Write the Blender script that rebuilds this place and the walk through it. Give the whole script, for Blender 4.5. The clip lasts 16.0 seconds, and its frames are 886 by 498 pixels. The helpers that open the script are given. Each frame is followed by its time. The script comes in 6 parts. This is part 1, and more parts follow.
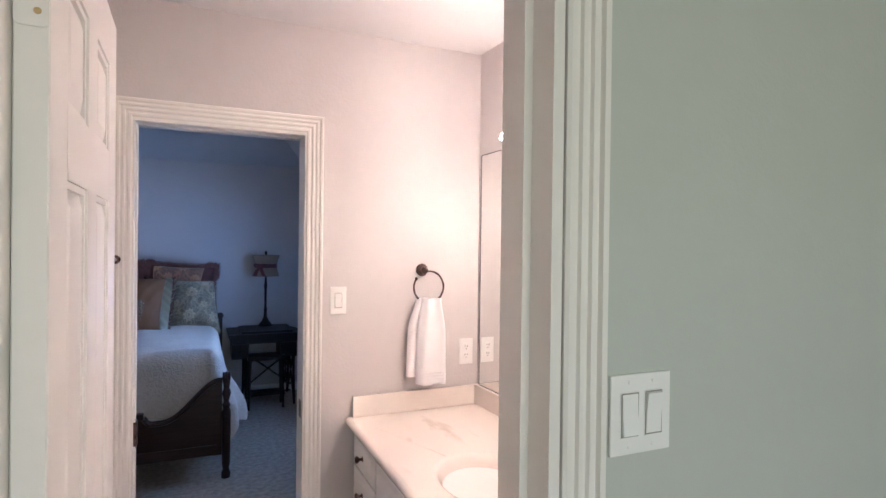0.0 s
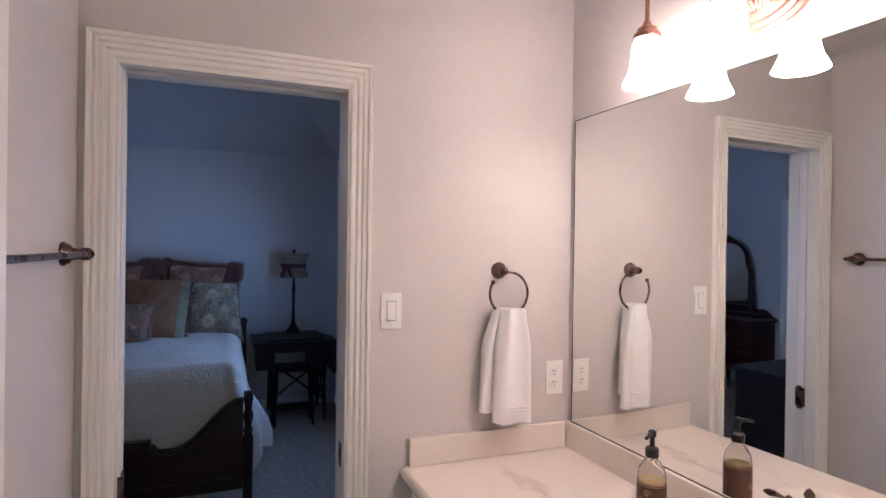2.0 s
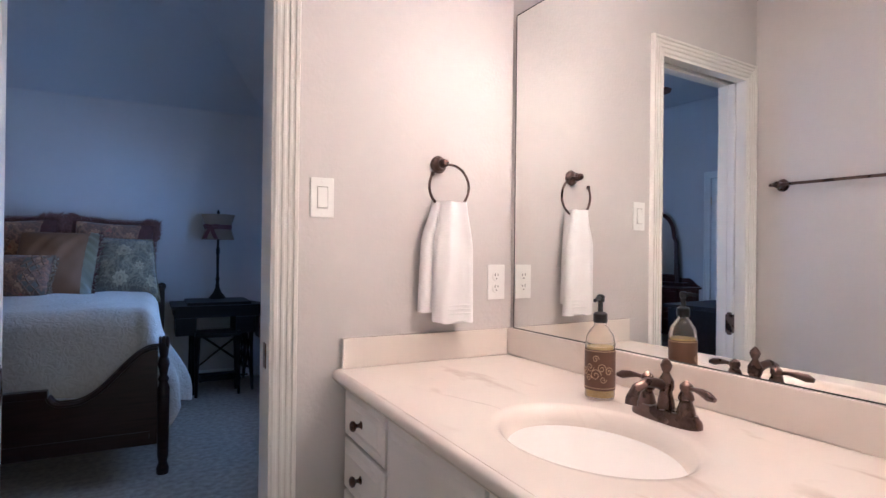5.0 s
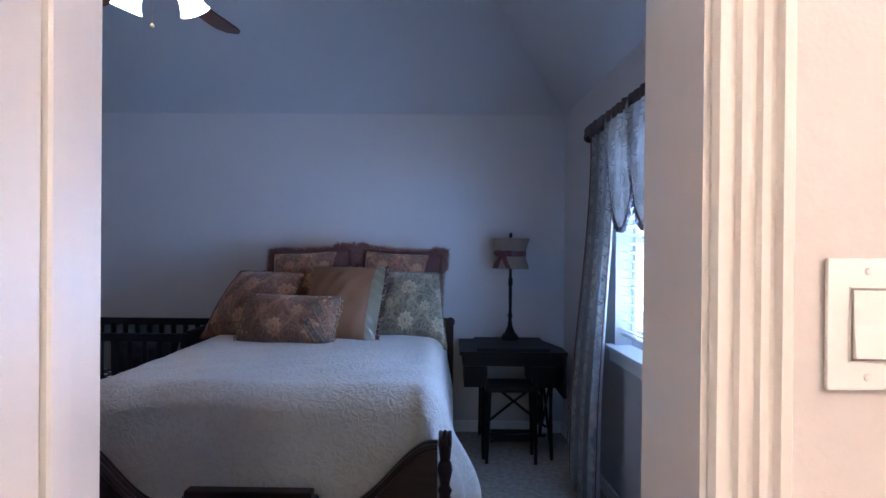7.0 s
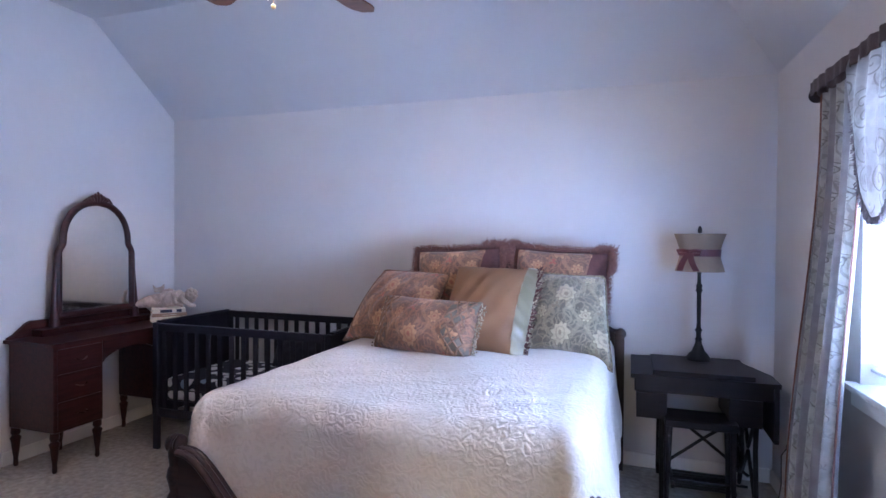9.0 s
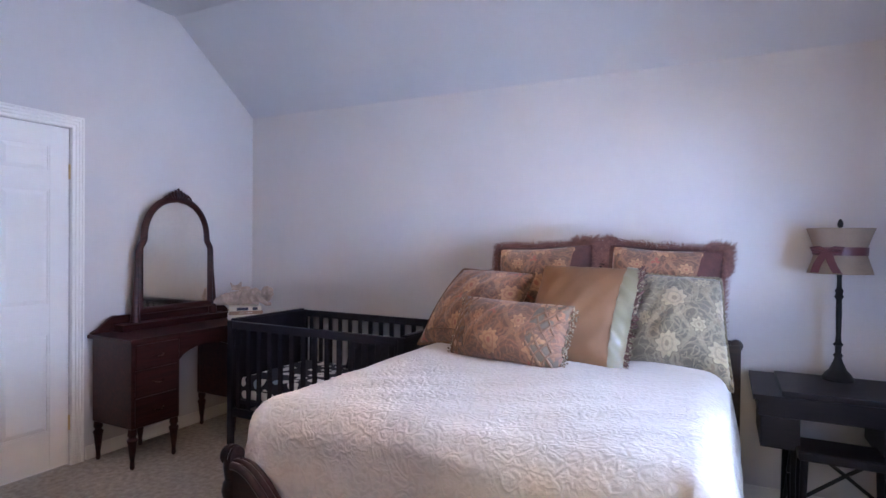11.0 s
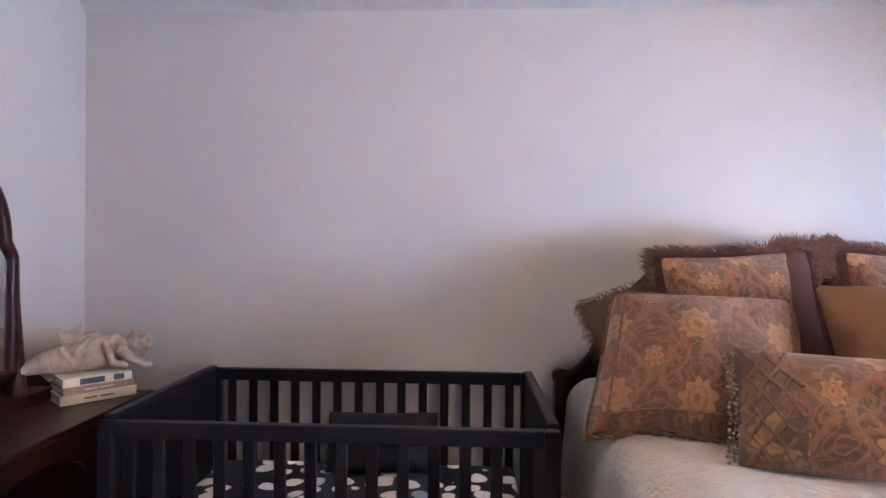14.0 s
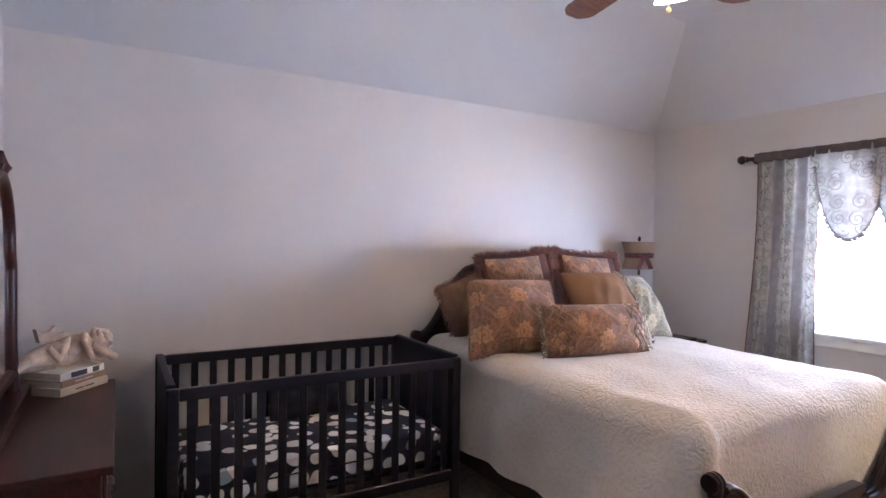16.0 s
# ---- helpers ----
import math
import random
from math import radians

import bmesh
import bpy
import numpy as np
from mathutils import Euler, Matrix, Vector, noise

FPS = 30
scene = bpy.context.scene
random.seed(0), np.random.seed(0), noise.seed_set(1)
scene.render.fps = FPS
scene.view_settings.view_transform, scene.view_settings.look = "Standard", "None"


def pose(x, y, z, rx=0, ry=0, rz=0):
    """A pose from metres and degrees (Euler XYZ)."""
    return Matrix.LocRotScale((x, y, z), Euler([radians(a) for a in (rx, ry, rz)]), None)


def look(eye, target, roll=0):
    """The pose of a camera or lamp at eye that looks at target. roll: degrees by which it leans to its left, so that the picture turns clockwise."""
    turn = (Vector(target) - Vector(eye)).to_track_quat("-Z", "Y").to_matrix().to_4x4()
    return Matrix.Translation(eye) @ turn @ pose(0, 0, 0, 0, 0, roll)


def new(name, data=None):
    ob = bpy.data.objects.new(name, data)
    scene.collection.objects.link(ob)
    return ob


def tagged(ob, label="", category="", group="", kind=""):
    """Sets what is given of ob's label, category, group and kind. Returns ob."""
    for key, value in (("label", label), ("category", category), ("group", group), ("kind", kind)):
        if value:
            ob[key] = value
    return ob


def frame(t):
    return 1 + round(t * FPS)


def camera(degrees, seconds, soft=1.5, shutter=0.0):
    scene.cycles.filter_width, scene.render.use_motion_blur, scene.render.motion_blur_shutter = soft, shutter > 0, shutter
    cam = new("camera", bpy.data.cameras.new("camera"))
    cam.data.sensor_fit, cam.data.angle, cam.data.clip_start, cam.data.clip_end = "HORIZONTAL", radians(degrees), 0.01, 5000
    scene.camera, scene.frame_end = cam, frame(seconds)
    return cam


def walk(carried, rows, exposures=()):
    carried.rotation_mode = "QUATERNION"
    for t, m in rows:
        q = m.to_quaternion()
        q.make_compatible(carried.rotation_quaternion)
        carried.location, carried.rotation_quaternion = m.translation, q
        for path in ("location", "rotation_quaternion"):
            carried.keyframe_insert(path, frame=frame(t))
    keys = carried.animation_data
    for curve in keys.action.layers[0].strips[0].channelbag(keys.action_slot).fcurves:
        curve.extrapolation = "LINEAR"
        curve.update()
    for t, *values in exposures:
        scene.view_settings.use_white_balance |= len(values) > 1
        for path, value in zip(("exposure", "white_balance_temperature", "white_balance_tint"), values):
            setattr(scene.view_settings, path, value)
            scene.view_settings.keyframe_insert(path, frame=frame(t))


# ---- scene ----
cam = camera(77.4, 16.0)
PATH = [
    (0, (0.183, 0.338, 1.561), (0.988, 2.168, 1.549), 0.7),
    (0.5, (0.243, 0.565, 1.562), (0.832, 2.476, 1.547), 0.7),
    (1, (0.29, 0.743, 1.566), (0.802, 2.677, 1.555), 0.8),
    (1.5, (0.267, 0.897, 1.555), (0.813, 2.821, 1.543), 0.7),
    (2, (0.242, 0.992, 1.528), (0.964, 2.857, 1.52), 0.8),
    (2.5, (0.214, 1.013, 1.494), (1.15, 2.781, 1.49), 0.8),
    (3, (0.205, 1.016, 1.435), (1.251, 2.72, 1.433), 0.7),
    (3.2, (0.22, 1.006, 1.396), (1.279, 2.703, 1.396), 0.8),
    (5.3, (0.287, 1.163, 1.149), (1.148, 2.968, 1.162), 0.6),
    (5.5, (0.288, 1.256, 1.193), (1.025, 3.115, 1.205), 0.6),
    (6, (0.294, 1.543, 1.29), (0.738, 3.494, 1.294), 0.9),
    (6.5, (0.317, 1.914, 1.387), (0.504, 3.905, 1.371), 0.6),
    (7, (0.366, 2.251, 1.381), (0.341, 4.25, 1.373), 0.5),
    (7.5, (0.391, 2.459, 1.388), (0.205, 4.451, 1.388), 0.8),
    (8, (0.391, 2.642, 1.425), (0.048, 4.612, 1.416), 0.7),
    (8.5, (0.412, 2.726, 1.415), (-0.074, 4.666, 1.391), 0.6),
    (9, (0.431, 2.748, 1.395), (-0.214, 4.641, 1.365), 0.4),
    (9.2, (0.454, 2.762, 1.416), (-0.256, 4.631, 1.366), 0.1),
    (11.3, (0.225, 3.162, 1.329), (-0.682, 4.945, 1.309), 0.6),
    (11.5, (0.135, 3.301, 1.314), (-0.764, 5.088, 1.294), 0.5),
    (12, (-0.155, 3.593, 1.345), (-1.033, 5.39, 1.314), 0.6),
    (12.5, (-0.478, 3.863, 1.37), (-1.335, 5.669, 1.343), 0.9),
    (13, (-0.784, 4.139, 1.351), (-1.622, 5.954, 1.337), 0.8),
    (13.5, (-1.12, 4.211, 1.333), (-1.72, 6.119, 1.328), 0.4),
    (14, (-1.49, 4.022, 1.355), (-1.579, 6.02, 1.347), 0.5),
    (14.5, (-2.037, 3.857, 1.371), (-1.613, 5.812, 1.348), 0.7),
    (15, (-2.356, 3.642, 1.412), (-1.641, 5.509, 1.379), 0.7),
    (15.5, (-2.561, 3.42, 1.42), (-1.674, 5.212, 1.398), 0.8),
    (16, (-2.73, 3.223, 1.431), (-1.715, 4.947, 1.401), 0.8),
]
# the picture brightens and turns from lamp-light to daylight balance as the walk leaves the bathroom: seconds, stops, kelvin, tint
EXPOSURES = [
    (0.0, 0.55, 4560, 12),
    (1.0, 0.15, 4560, 12),
    (1.6, -0.08, 4560, 12),
    (3.2, 0.05, 4540, 12),
    (5.3, 0.42, 4400, 8),
    (6.5, 0.47, 4520, 9),
    (7.2, 1.05, 4850, 14),
    (8.0, 1.68, 5080, 17),
    (9.0, 2.31, 5285, 19),
    (11.5, 2.34, 6030, 19),
    (12.6, 2.47, 6560, 20),
    (16.0, 2.59, 6600, 19),
]
walk(cam, [(t, look(eye, target, roll)) for t, eye, target, roll in PATH], EXPOSURES)

# ---- light and exposure ----
world = bpy.data.worlds.new("sky_world")
scene.world = world
world.use_nodes = True
wn = world.node_tree.nodes
wl = world.node_tree.links
sky = wn.new("ShaderNodeTexSky")
sky.sky_type = "NISHITA"
sky.sun_disc = False
sky.sun_elevation = radians(48)
sky.sun_rotation = radians(200)
wl.new(sky.outputs[0], wn["Background"].inputs[0])
wn["Background"].inputs[1].default_value = 0.12

sun = new("sun", bpy.data.lights.new("sun", "SUN"))
sun.data.energy, sun.data.angle, sun.data.color = 2.5, radians(0.6), (1.0, 0.95, 0.88)
sun.matrix_world = look((-6, -8, 12), (0, 0, 0))

BULB = (1.0, 0.64, 0.38)
DAY = (0.40, 0.61, 1.0)


def lamp(name, kind, place, power, colour, size=0.05, target=None, size_y=None):
    ob = new(name, bpy.data.lights.new(name, kind))
    ob.data.energy, ob.data.color = power, colour
    if kind == "AREA":
        ob.data.shape = "RECTANGLE"
        ob.data.size, ob.data.size_y = size, size_y or size
        ob.matrix_world = look(place, target)
    else:
        ob.data.shadow_soft_size = size
        ob.location = place
    return ob


# daylight through the bedroom window, added hall fill behind the eye, bulbs of the two fittings
lamp("window_daylight", "AREA", (1.42, 4.58, 1.45), 17.5, DAY, 1.15, (0.2, 4.60, 1.62), 1.05)
lamp("window_daylight", "AREA", (1.48, 4.20, 1.45), 10.8, DAY, 0.6, (0.55, 6.3, 1.75), 1.0)
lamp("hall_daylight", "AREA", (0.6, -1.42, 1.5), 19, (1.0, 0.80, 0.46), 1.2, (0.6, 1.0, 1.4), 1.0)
for by in (2.24, 1.97, 1.70):
    lamp("vanity_bulb", "POINT", (1.331, by, 2.022), 2.6, BULB, 0.03)
FAN = (-0.925, 4.62)
for k in range(3):
    a = radians(120 * k + 35)
    lamp("fan_bulb", "POINT", (FAN[0] + 0.13 * math.cos(a), FAN[1] + 0.13 * math.sin(a), 2.445), 0.75, BULB, 0.03)

# ---- materials ----
MATS = {}


def mat(name, colour, rough=0.6, metal=0.0, var=0.08, scale=6.0, bump=0.0, bump_scale=120.0, spec=0.5, island=0.0):
    """A plain surface with mottling at two scales and fine relief."""
    if name in MATS:
        return MATS[name]
    m = bpy.data.materials.new(name)
    m.use_nodes = True
    n, l = m.node_tree.nodes, m.node_tree.links
    p = n["Principled BSDF"]
    p.inputs["Roughness"].default_value = rough
    p.inputs["Metallic"].default_value = metal
    p.inputs["Specular IOR Level"].default_value = spec
    tc = n.new("ShaderNodeTexCoord")
    big, fine = n.new("ShaderNodeTexNoise"), n.new("ShaderNodeTexNoise")
    big.inputs["Scale"].default_value, big.inputs["Detail"].default_value = scale, 4
    fine.inputs["Scale"].default_value, fine.inputs["Detail"].default_value = scale * 9, 3
    l.new(tc.outputs["Object"], big.inputs["Vector"])
    l.new(tc.outputs["Object"], fine.inputs["Vector"])
    mix = n.new("ShaderNodeMath")
    mix.operation = "MULTIPLY_ADD"
    mix.inputs[1].default_value = 0.4
    l.new(fine.outputs[0], mix.inputs[0])
    l.new(big.outputs[0], mix.inputs[2])
    ramp = n.new("ShaderNodeValToRGB")
    ramp.color_ramp.elements[0].position, ramp.color_ramp.elements[1].position = 0.45, 0.95
    ramp.color_ramp.elements[0].color = (*[c * (1 - var) for c in colour], 1)
    ramp.color_ramp.elements[1].color = (*[min(1, c * (1 + var)) for c in colour], 1)
    l.new(mix.outputs[0], ramp.inputs[0])
    l.new(ramp.outputs[0], p.inputs["Base Color"])
    rr = n.new("ShaderNodeMapRange")
    rr.inputs[3].default_value, rr.inputs[4].default_value = max(0, rough - 0.08), min(1, rough + 0.08)
    l.new(big.outputs[0], rr.inputs[0])
    l.new(rr.outputs[0], p.inputs["Roughness"])
    if bump:
        bn, b = n.new("ShaderNodeTexNoise"), n.new("ShaderNodeBump")
        bn.inputs["Scale"].default_value, bn.inputs["Detail"].default_value = bump_scale, 3
        b.inputs["Strength"].default_value, b.inputs["Distance"].default_value = bump, 0.004
        l.new(tc.outputs["Object"], bn.inputs["Vector"])
        l.new(bn.outputs[0], b.inputs["Height"])
        l.new(b.outputs[0], p.inputs["Normal"])
    MATS[name] = m
    return m


def wood(name, dark, light, rough=0.35, axis=1, scale=3.0, spec=0.35):
    """Stained wood, its grain along one axis."""
    m = bpy.data.materials.new(name)
    m.use_nodes = True
    n, l = m.node_tree.nodes, m.node_tree.links
    p = n["Principled BSDF"]
    p.inputs["Roughness"].default_value = rough
    p.inputs["Coat Weight"].default_value = 0.2 * spec
    p.inputs["Specular IOR Level"].default_value = spec
    p.inputs["Coat Roughness"].default_value = 0.25
    tc, mp = n.new("ShaderNodeTexCoord"), n.new("ShaderNodeMapping")
    s = [scale * 9] * 3
    s[axis] = scale * 0.6
    mp.inputs["Scale"].default_value = s
    nz = n.new("ShaderNodeTexNoise")
    nz.inputs["Scale"].default_value, nz.inputs["Detail"].default_value, nz.inputs["Distortion"].default_value = 1.6, 6, 1.2
    ramp = n.new("ShaderNodeValToRGB")
    ramp.color_ramp.elements[0].position, ramp.color_ramp.elements[1].position = 0.32, 0.72
    ramp.color_ramp.elements[0].color, ramp.color_ramp.elements[1].color = (*dark, 1), (*light, 1)
    b = n.new("ShaderNodeBump")
    b.inputs["Strength"].default_value, b.inputs["Distance"].default_value = 0.12, 0.003
    l.new(tc.outputs["Object"], mp.inputs[0])
    l.new(mp.outputs[0], nz.inputs["Vector"])
    l.new(nz.outputs[0], ramp.inputs[0])
    l.new(ramp.outputs[0], p.inputs["Base Color"])
    l.new(nz.outputs[0], b.inputs["Height"])
    l.new(b.outputs[0], p.inputs["Normal"])
    return m


class Wire:
    """Short hand for chains of math nodes."""

    def __init__(self, tree):
        self.n, self.l = tree.nodes, tree.links

    def put(self, socket, value):
        if isinstance(value, (int, float)):
            socket.default_value = value
        else:
            self.l.new(value, socket)

    def m(self, op, a, b=0.0, c=0.0):
        x = self.n.new("ShaderNodeMath")
        x.operation = op
        for k, v in enumerate((a, b, c)):
            self.put(x.inputs[k], v)
        return x.outputs[0]

    def step(self, v, lo, hi):
        """1 below lo, 0 above hi."""
        x = self.n.new("ShaderNodeMapRange")
        x.interpolation_type = "SMOOTHSTEP"
        self.put(x.inputs[0], v)
        x.inputs[1].default_value, x.inputs[2].default_value, x.inputs[3].default_value, x.inputs[4].default_value = lo, hi, 1, 0
        return x.outputs[0]

    def mix(self, f, a, b, blend="MIX"):
        x = self.n.new("ShaderNodeMix")
        x.data_type, x.blend_type = "RGBA", blend
        self.put(x.inputs[0], f)
        for k, v in ((6, a), (7, b)):
            if isinstance(v, tuple):
                x.inputs[k].default_value = (*v, 1)
            else:
                self.l.new(v, x.inputs[k])
        return x.outputs[2]


def brocade(name, ground, swirl, flower, accent, scale=4.6, rough=0.78, shift=0.0):
    """Woven tapestry: mirrored ogee scrolls, leaves, lobed blossoms and small accents."""
    m = bpy.data.materials.new(name)
    m.use_nodes = True
    w = Wire(m.node_tree)
    n, l = w.n, w.l
    p = n["Principled BSDF"]
    p.inputs["Roughness"].default_value = rough
    p.inputs["Sheen Weight"].default_value = 0.25
    tc, nz, sep = n.new("ShaderNodeTexCoord"), n.new("ShaderNodeTexNoise"), n.new("ShaderNodeSeparateXYZ")
    nz.inputs["Scale"].default_value, nz.inputs["Detail"].default_value = 9, 2
    l.new(tc.outputs["Object"], nz.inputs["Vector"])
    l.new(tc.outputs["Object"], sep.inputs[0])
    warp = w.m("MULTIPLY_ADD", nz.outputs[0], 0.30, -0.15)
    u = w.m("ADD", w.m("MULTIPLY_ADD", sep.outputs[0], scale, 0.5 + shift), warp)
    v = w.m("ADD", w.m("MULTIPLY_ADD", sep.outputs[2], scale, 0.12), w.m("MULTIPLY", warp, -0.8))

    def blossom(du, dv, size, lobes, depth):
        a = w.m("SUBTRACT", w.m("FRACT", w.m("ADD", u, du)), 0.5)
        b = w.m("SUBTRACT", w.m("FRACT", w.m("ADD", v, dv)), 0.5)
        r = w.m("SQRT", w.m("ADD", w.m("MULTIPLY", a, a), w.m("MULTIPLY", b, b)))
        th = w.m("ARCTAN2", a, b)
        lobe = w.m("COSINE", w.m("MULTIPLY", th, lobes))
        edge = w.m("MULTIPLY_ADD", lobe, size * depth, size * (1 - depth))
        return w.m("SUBTRACT", r, edge), r, th

    # scrolls that mirror about each blossom's stem
    au = w.m("ABSOLUTE", w.m("SUBTRACT", w.m("FRACT", u), 0.5))
    wave = w.m("MULTIPLY", w.m("SINE", w.m("MULTIPLY", v, 6.283)), 0.16)
    ogee = w.m("ABSOLUTE", w.m("SUBTRACT", w.m("ADD", au, wave), 0.27))
    wave2 = w.m("MULTIPLY", w.m("SINE", w.m("MULTIPLY_ADD", v, 12.566, 1.3)), 0.10)
    vine = w.m("ABSOLUTE", w.m("SUBTRACT", w.m("ADD", au, wave2), 0.15))
    rr = blossom(0.5, 0.5, 0.3, 3, 0.3)[1]
    curl = w.m("ABSOLUTE", w.m("SINE", w.m("MULTIPLY", rr, 21)))
    col = w.mix(w.m("MULTIPLY", w.step(curl, 0.20, 0.55), 0.55), ground, swirl)
    col = w.mix(w.step(vine, 0.016, 0.034), col, swirl)
    col = w.mix(w.m("MULTIPLY", w.step(ogee, 0.040, 0.075), 0.55), col, tuple(0.5 * a + 0.5 * b for a, b in zip(swirl, flower)))
    # dense leaf curls woven between the scrolls
    cv1, wob = n.new("ShaderNodeTexVoronoi"), n.new("ShaderNodeTexNoise")
    cv1.inputs["Scale"].default_value, wob.inputs["Scale"].default_value = 15, 11
    l.new(tc.outputs["Object"], wob.inputs["Vector"])
    l.new(w.mix(0.06, tc.outputs["Object"], wob.outputs["Color"], "LINEAR_LIGHT"), cv1.inputs["Vector"])
    ring = w.m("ABSOLUTE", w.m("SINE", w.m("MULTIPLY", cv1.outputs["Distance"], 11)))
    col = w.mix(w.m("MULTIPLY", w.step(ring, 0.18, 0.45), 0.7), col, tuple(0.6 * a + 0.4 * b for a, b in zip(swirl, flower)))
    leaf, _, _ = blossom(0.12, 0.38, 0.11, 3, 0.45)
    col = w.mix(w.step(leaf, -0.01, 0.01), col, accent)
    leaf2, _, _ = blossom(0.27, 0.5, 0.12, 3, 0.5)
    col = w.mix(w.step(leaf2, -0.01, 0.01), col, swirl)
    big, rb, tb_ = blossom(0.0, 0.0, 0.255, 9, 0.11)
    big2, rb2, tb2 = blossom(0.5, 0.5, 0.15, 7, 0.15)
    for mask, r, th, size in ((big, rb, tb_, 0.255), (big2, rb2, tb2, 0.15)):
        col = w.mix(w.step(mask, 0.008, 0.022), col, tuple(0.88 * c for c in ground))
        petal = w.m("MULTIPLY_ADD", w.m("COSINE", w.m("MULTIPLY", th, 9)), -0.5, 0.5)
        shade = w.mix(w.m("MULTIPLY", petal, 0.6), flower, tuple(0.55 * a + 0.45 * b for a, b in zip(flower, swirl)))
        col = w.mix(w.step(mask, -0.014, 0.012), col, shade)
        col = w.mix(w.m("MULTIPLY", w.step(w.m("ABSOLUTE", w.m("SUBTRACT", r, size * 0.5)), 0.008, 0.028), 0.6), col, swirl)
        col = w.mix(w.step(r, size * 0.14, size * 0.24), col, tuple(0.5 * a + 0.5 * b for a, b in zip(swirl, accent)))
    weave, fade = n.new("ShaderNodeTexNoise"), n.new("ShaderNodeTexNoise")
    weave.inputs["Scale"].default_value, fade.inputs["Scale"].default_value = 330, 14
    l.new(tc.outputs["Object"], weave.inputs["Vector"])
    l.new(tc.outputs["Object"], fade.inputs["Vector"])
    fine = n.new("ShaderNodeTexVoronoi")
    fine.inputs["Scale"].default_value = 46
    l.new(tc.outputs["Object"], fine.inputs["Vector"])
    col = w.mix(w.m("MULTIPLY", w.step(fine.outputs["Distance"], 0.22, 0.5), 0.22), col, swirl)
    col = w.mix(w.step(fade.outputs[0], 0.35, 0.7), col, w.mix(0.2, col, ground))
    col = w.mix(0.4, col, weave.outputs[0], "OVERLAY")
    l.new(col, p.inputs["Base Color"])
    b = n.new("ShaderNodeBump")
    b.inputs["Strength"].default_value, b.inputs["Distance"].default_value = 0.4, 0.003
    h = w.m("ADD", w.step(ogee, 0.03, 0.06), w.m("ADD", w.step(big, -0.01, 0.01), w.m("MULTIPLY", weave.outputs[0], 0.6)))
    l.new(h, b.inputs["Height"])
    l.new(b.outputs[0], p.inputs["Normal"])
    return m


def glow(name, colour, strength, rough=0.3):
    m = bpy.data.materials.new(name)
    m.use_nodes = True
    p = m.node_tree.nodes["Principled BSDF"]
    p.inputs["Base Color"].default_value = (0.9, 0.88, 0.84, 1)
    p.inputs["Roughness"].default_value = rough
    p.inputs["Emission Color"].default_value = (*colour, 1)
    p.inputs["Emission Strength"].default_value = strength
    return m


def clear(name, colour, rough=0.02, ior=1.45):
    m = bpy.data.materials.new(name)
    m.use_nodes = True
    p = m.node_tree.nodes["Principled BSDF"]
    p.inputs["Base Color"].default_value = (*colour, 1)
    p.inputs["Roughness"].default_value = rough
    p.inputs["IOR"].default_value = ior
    p.inputs["Transmission Weight"].default_value = 1.0
    return m


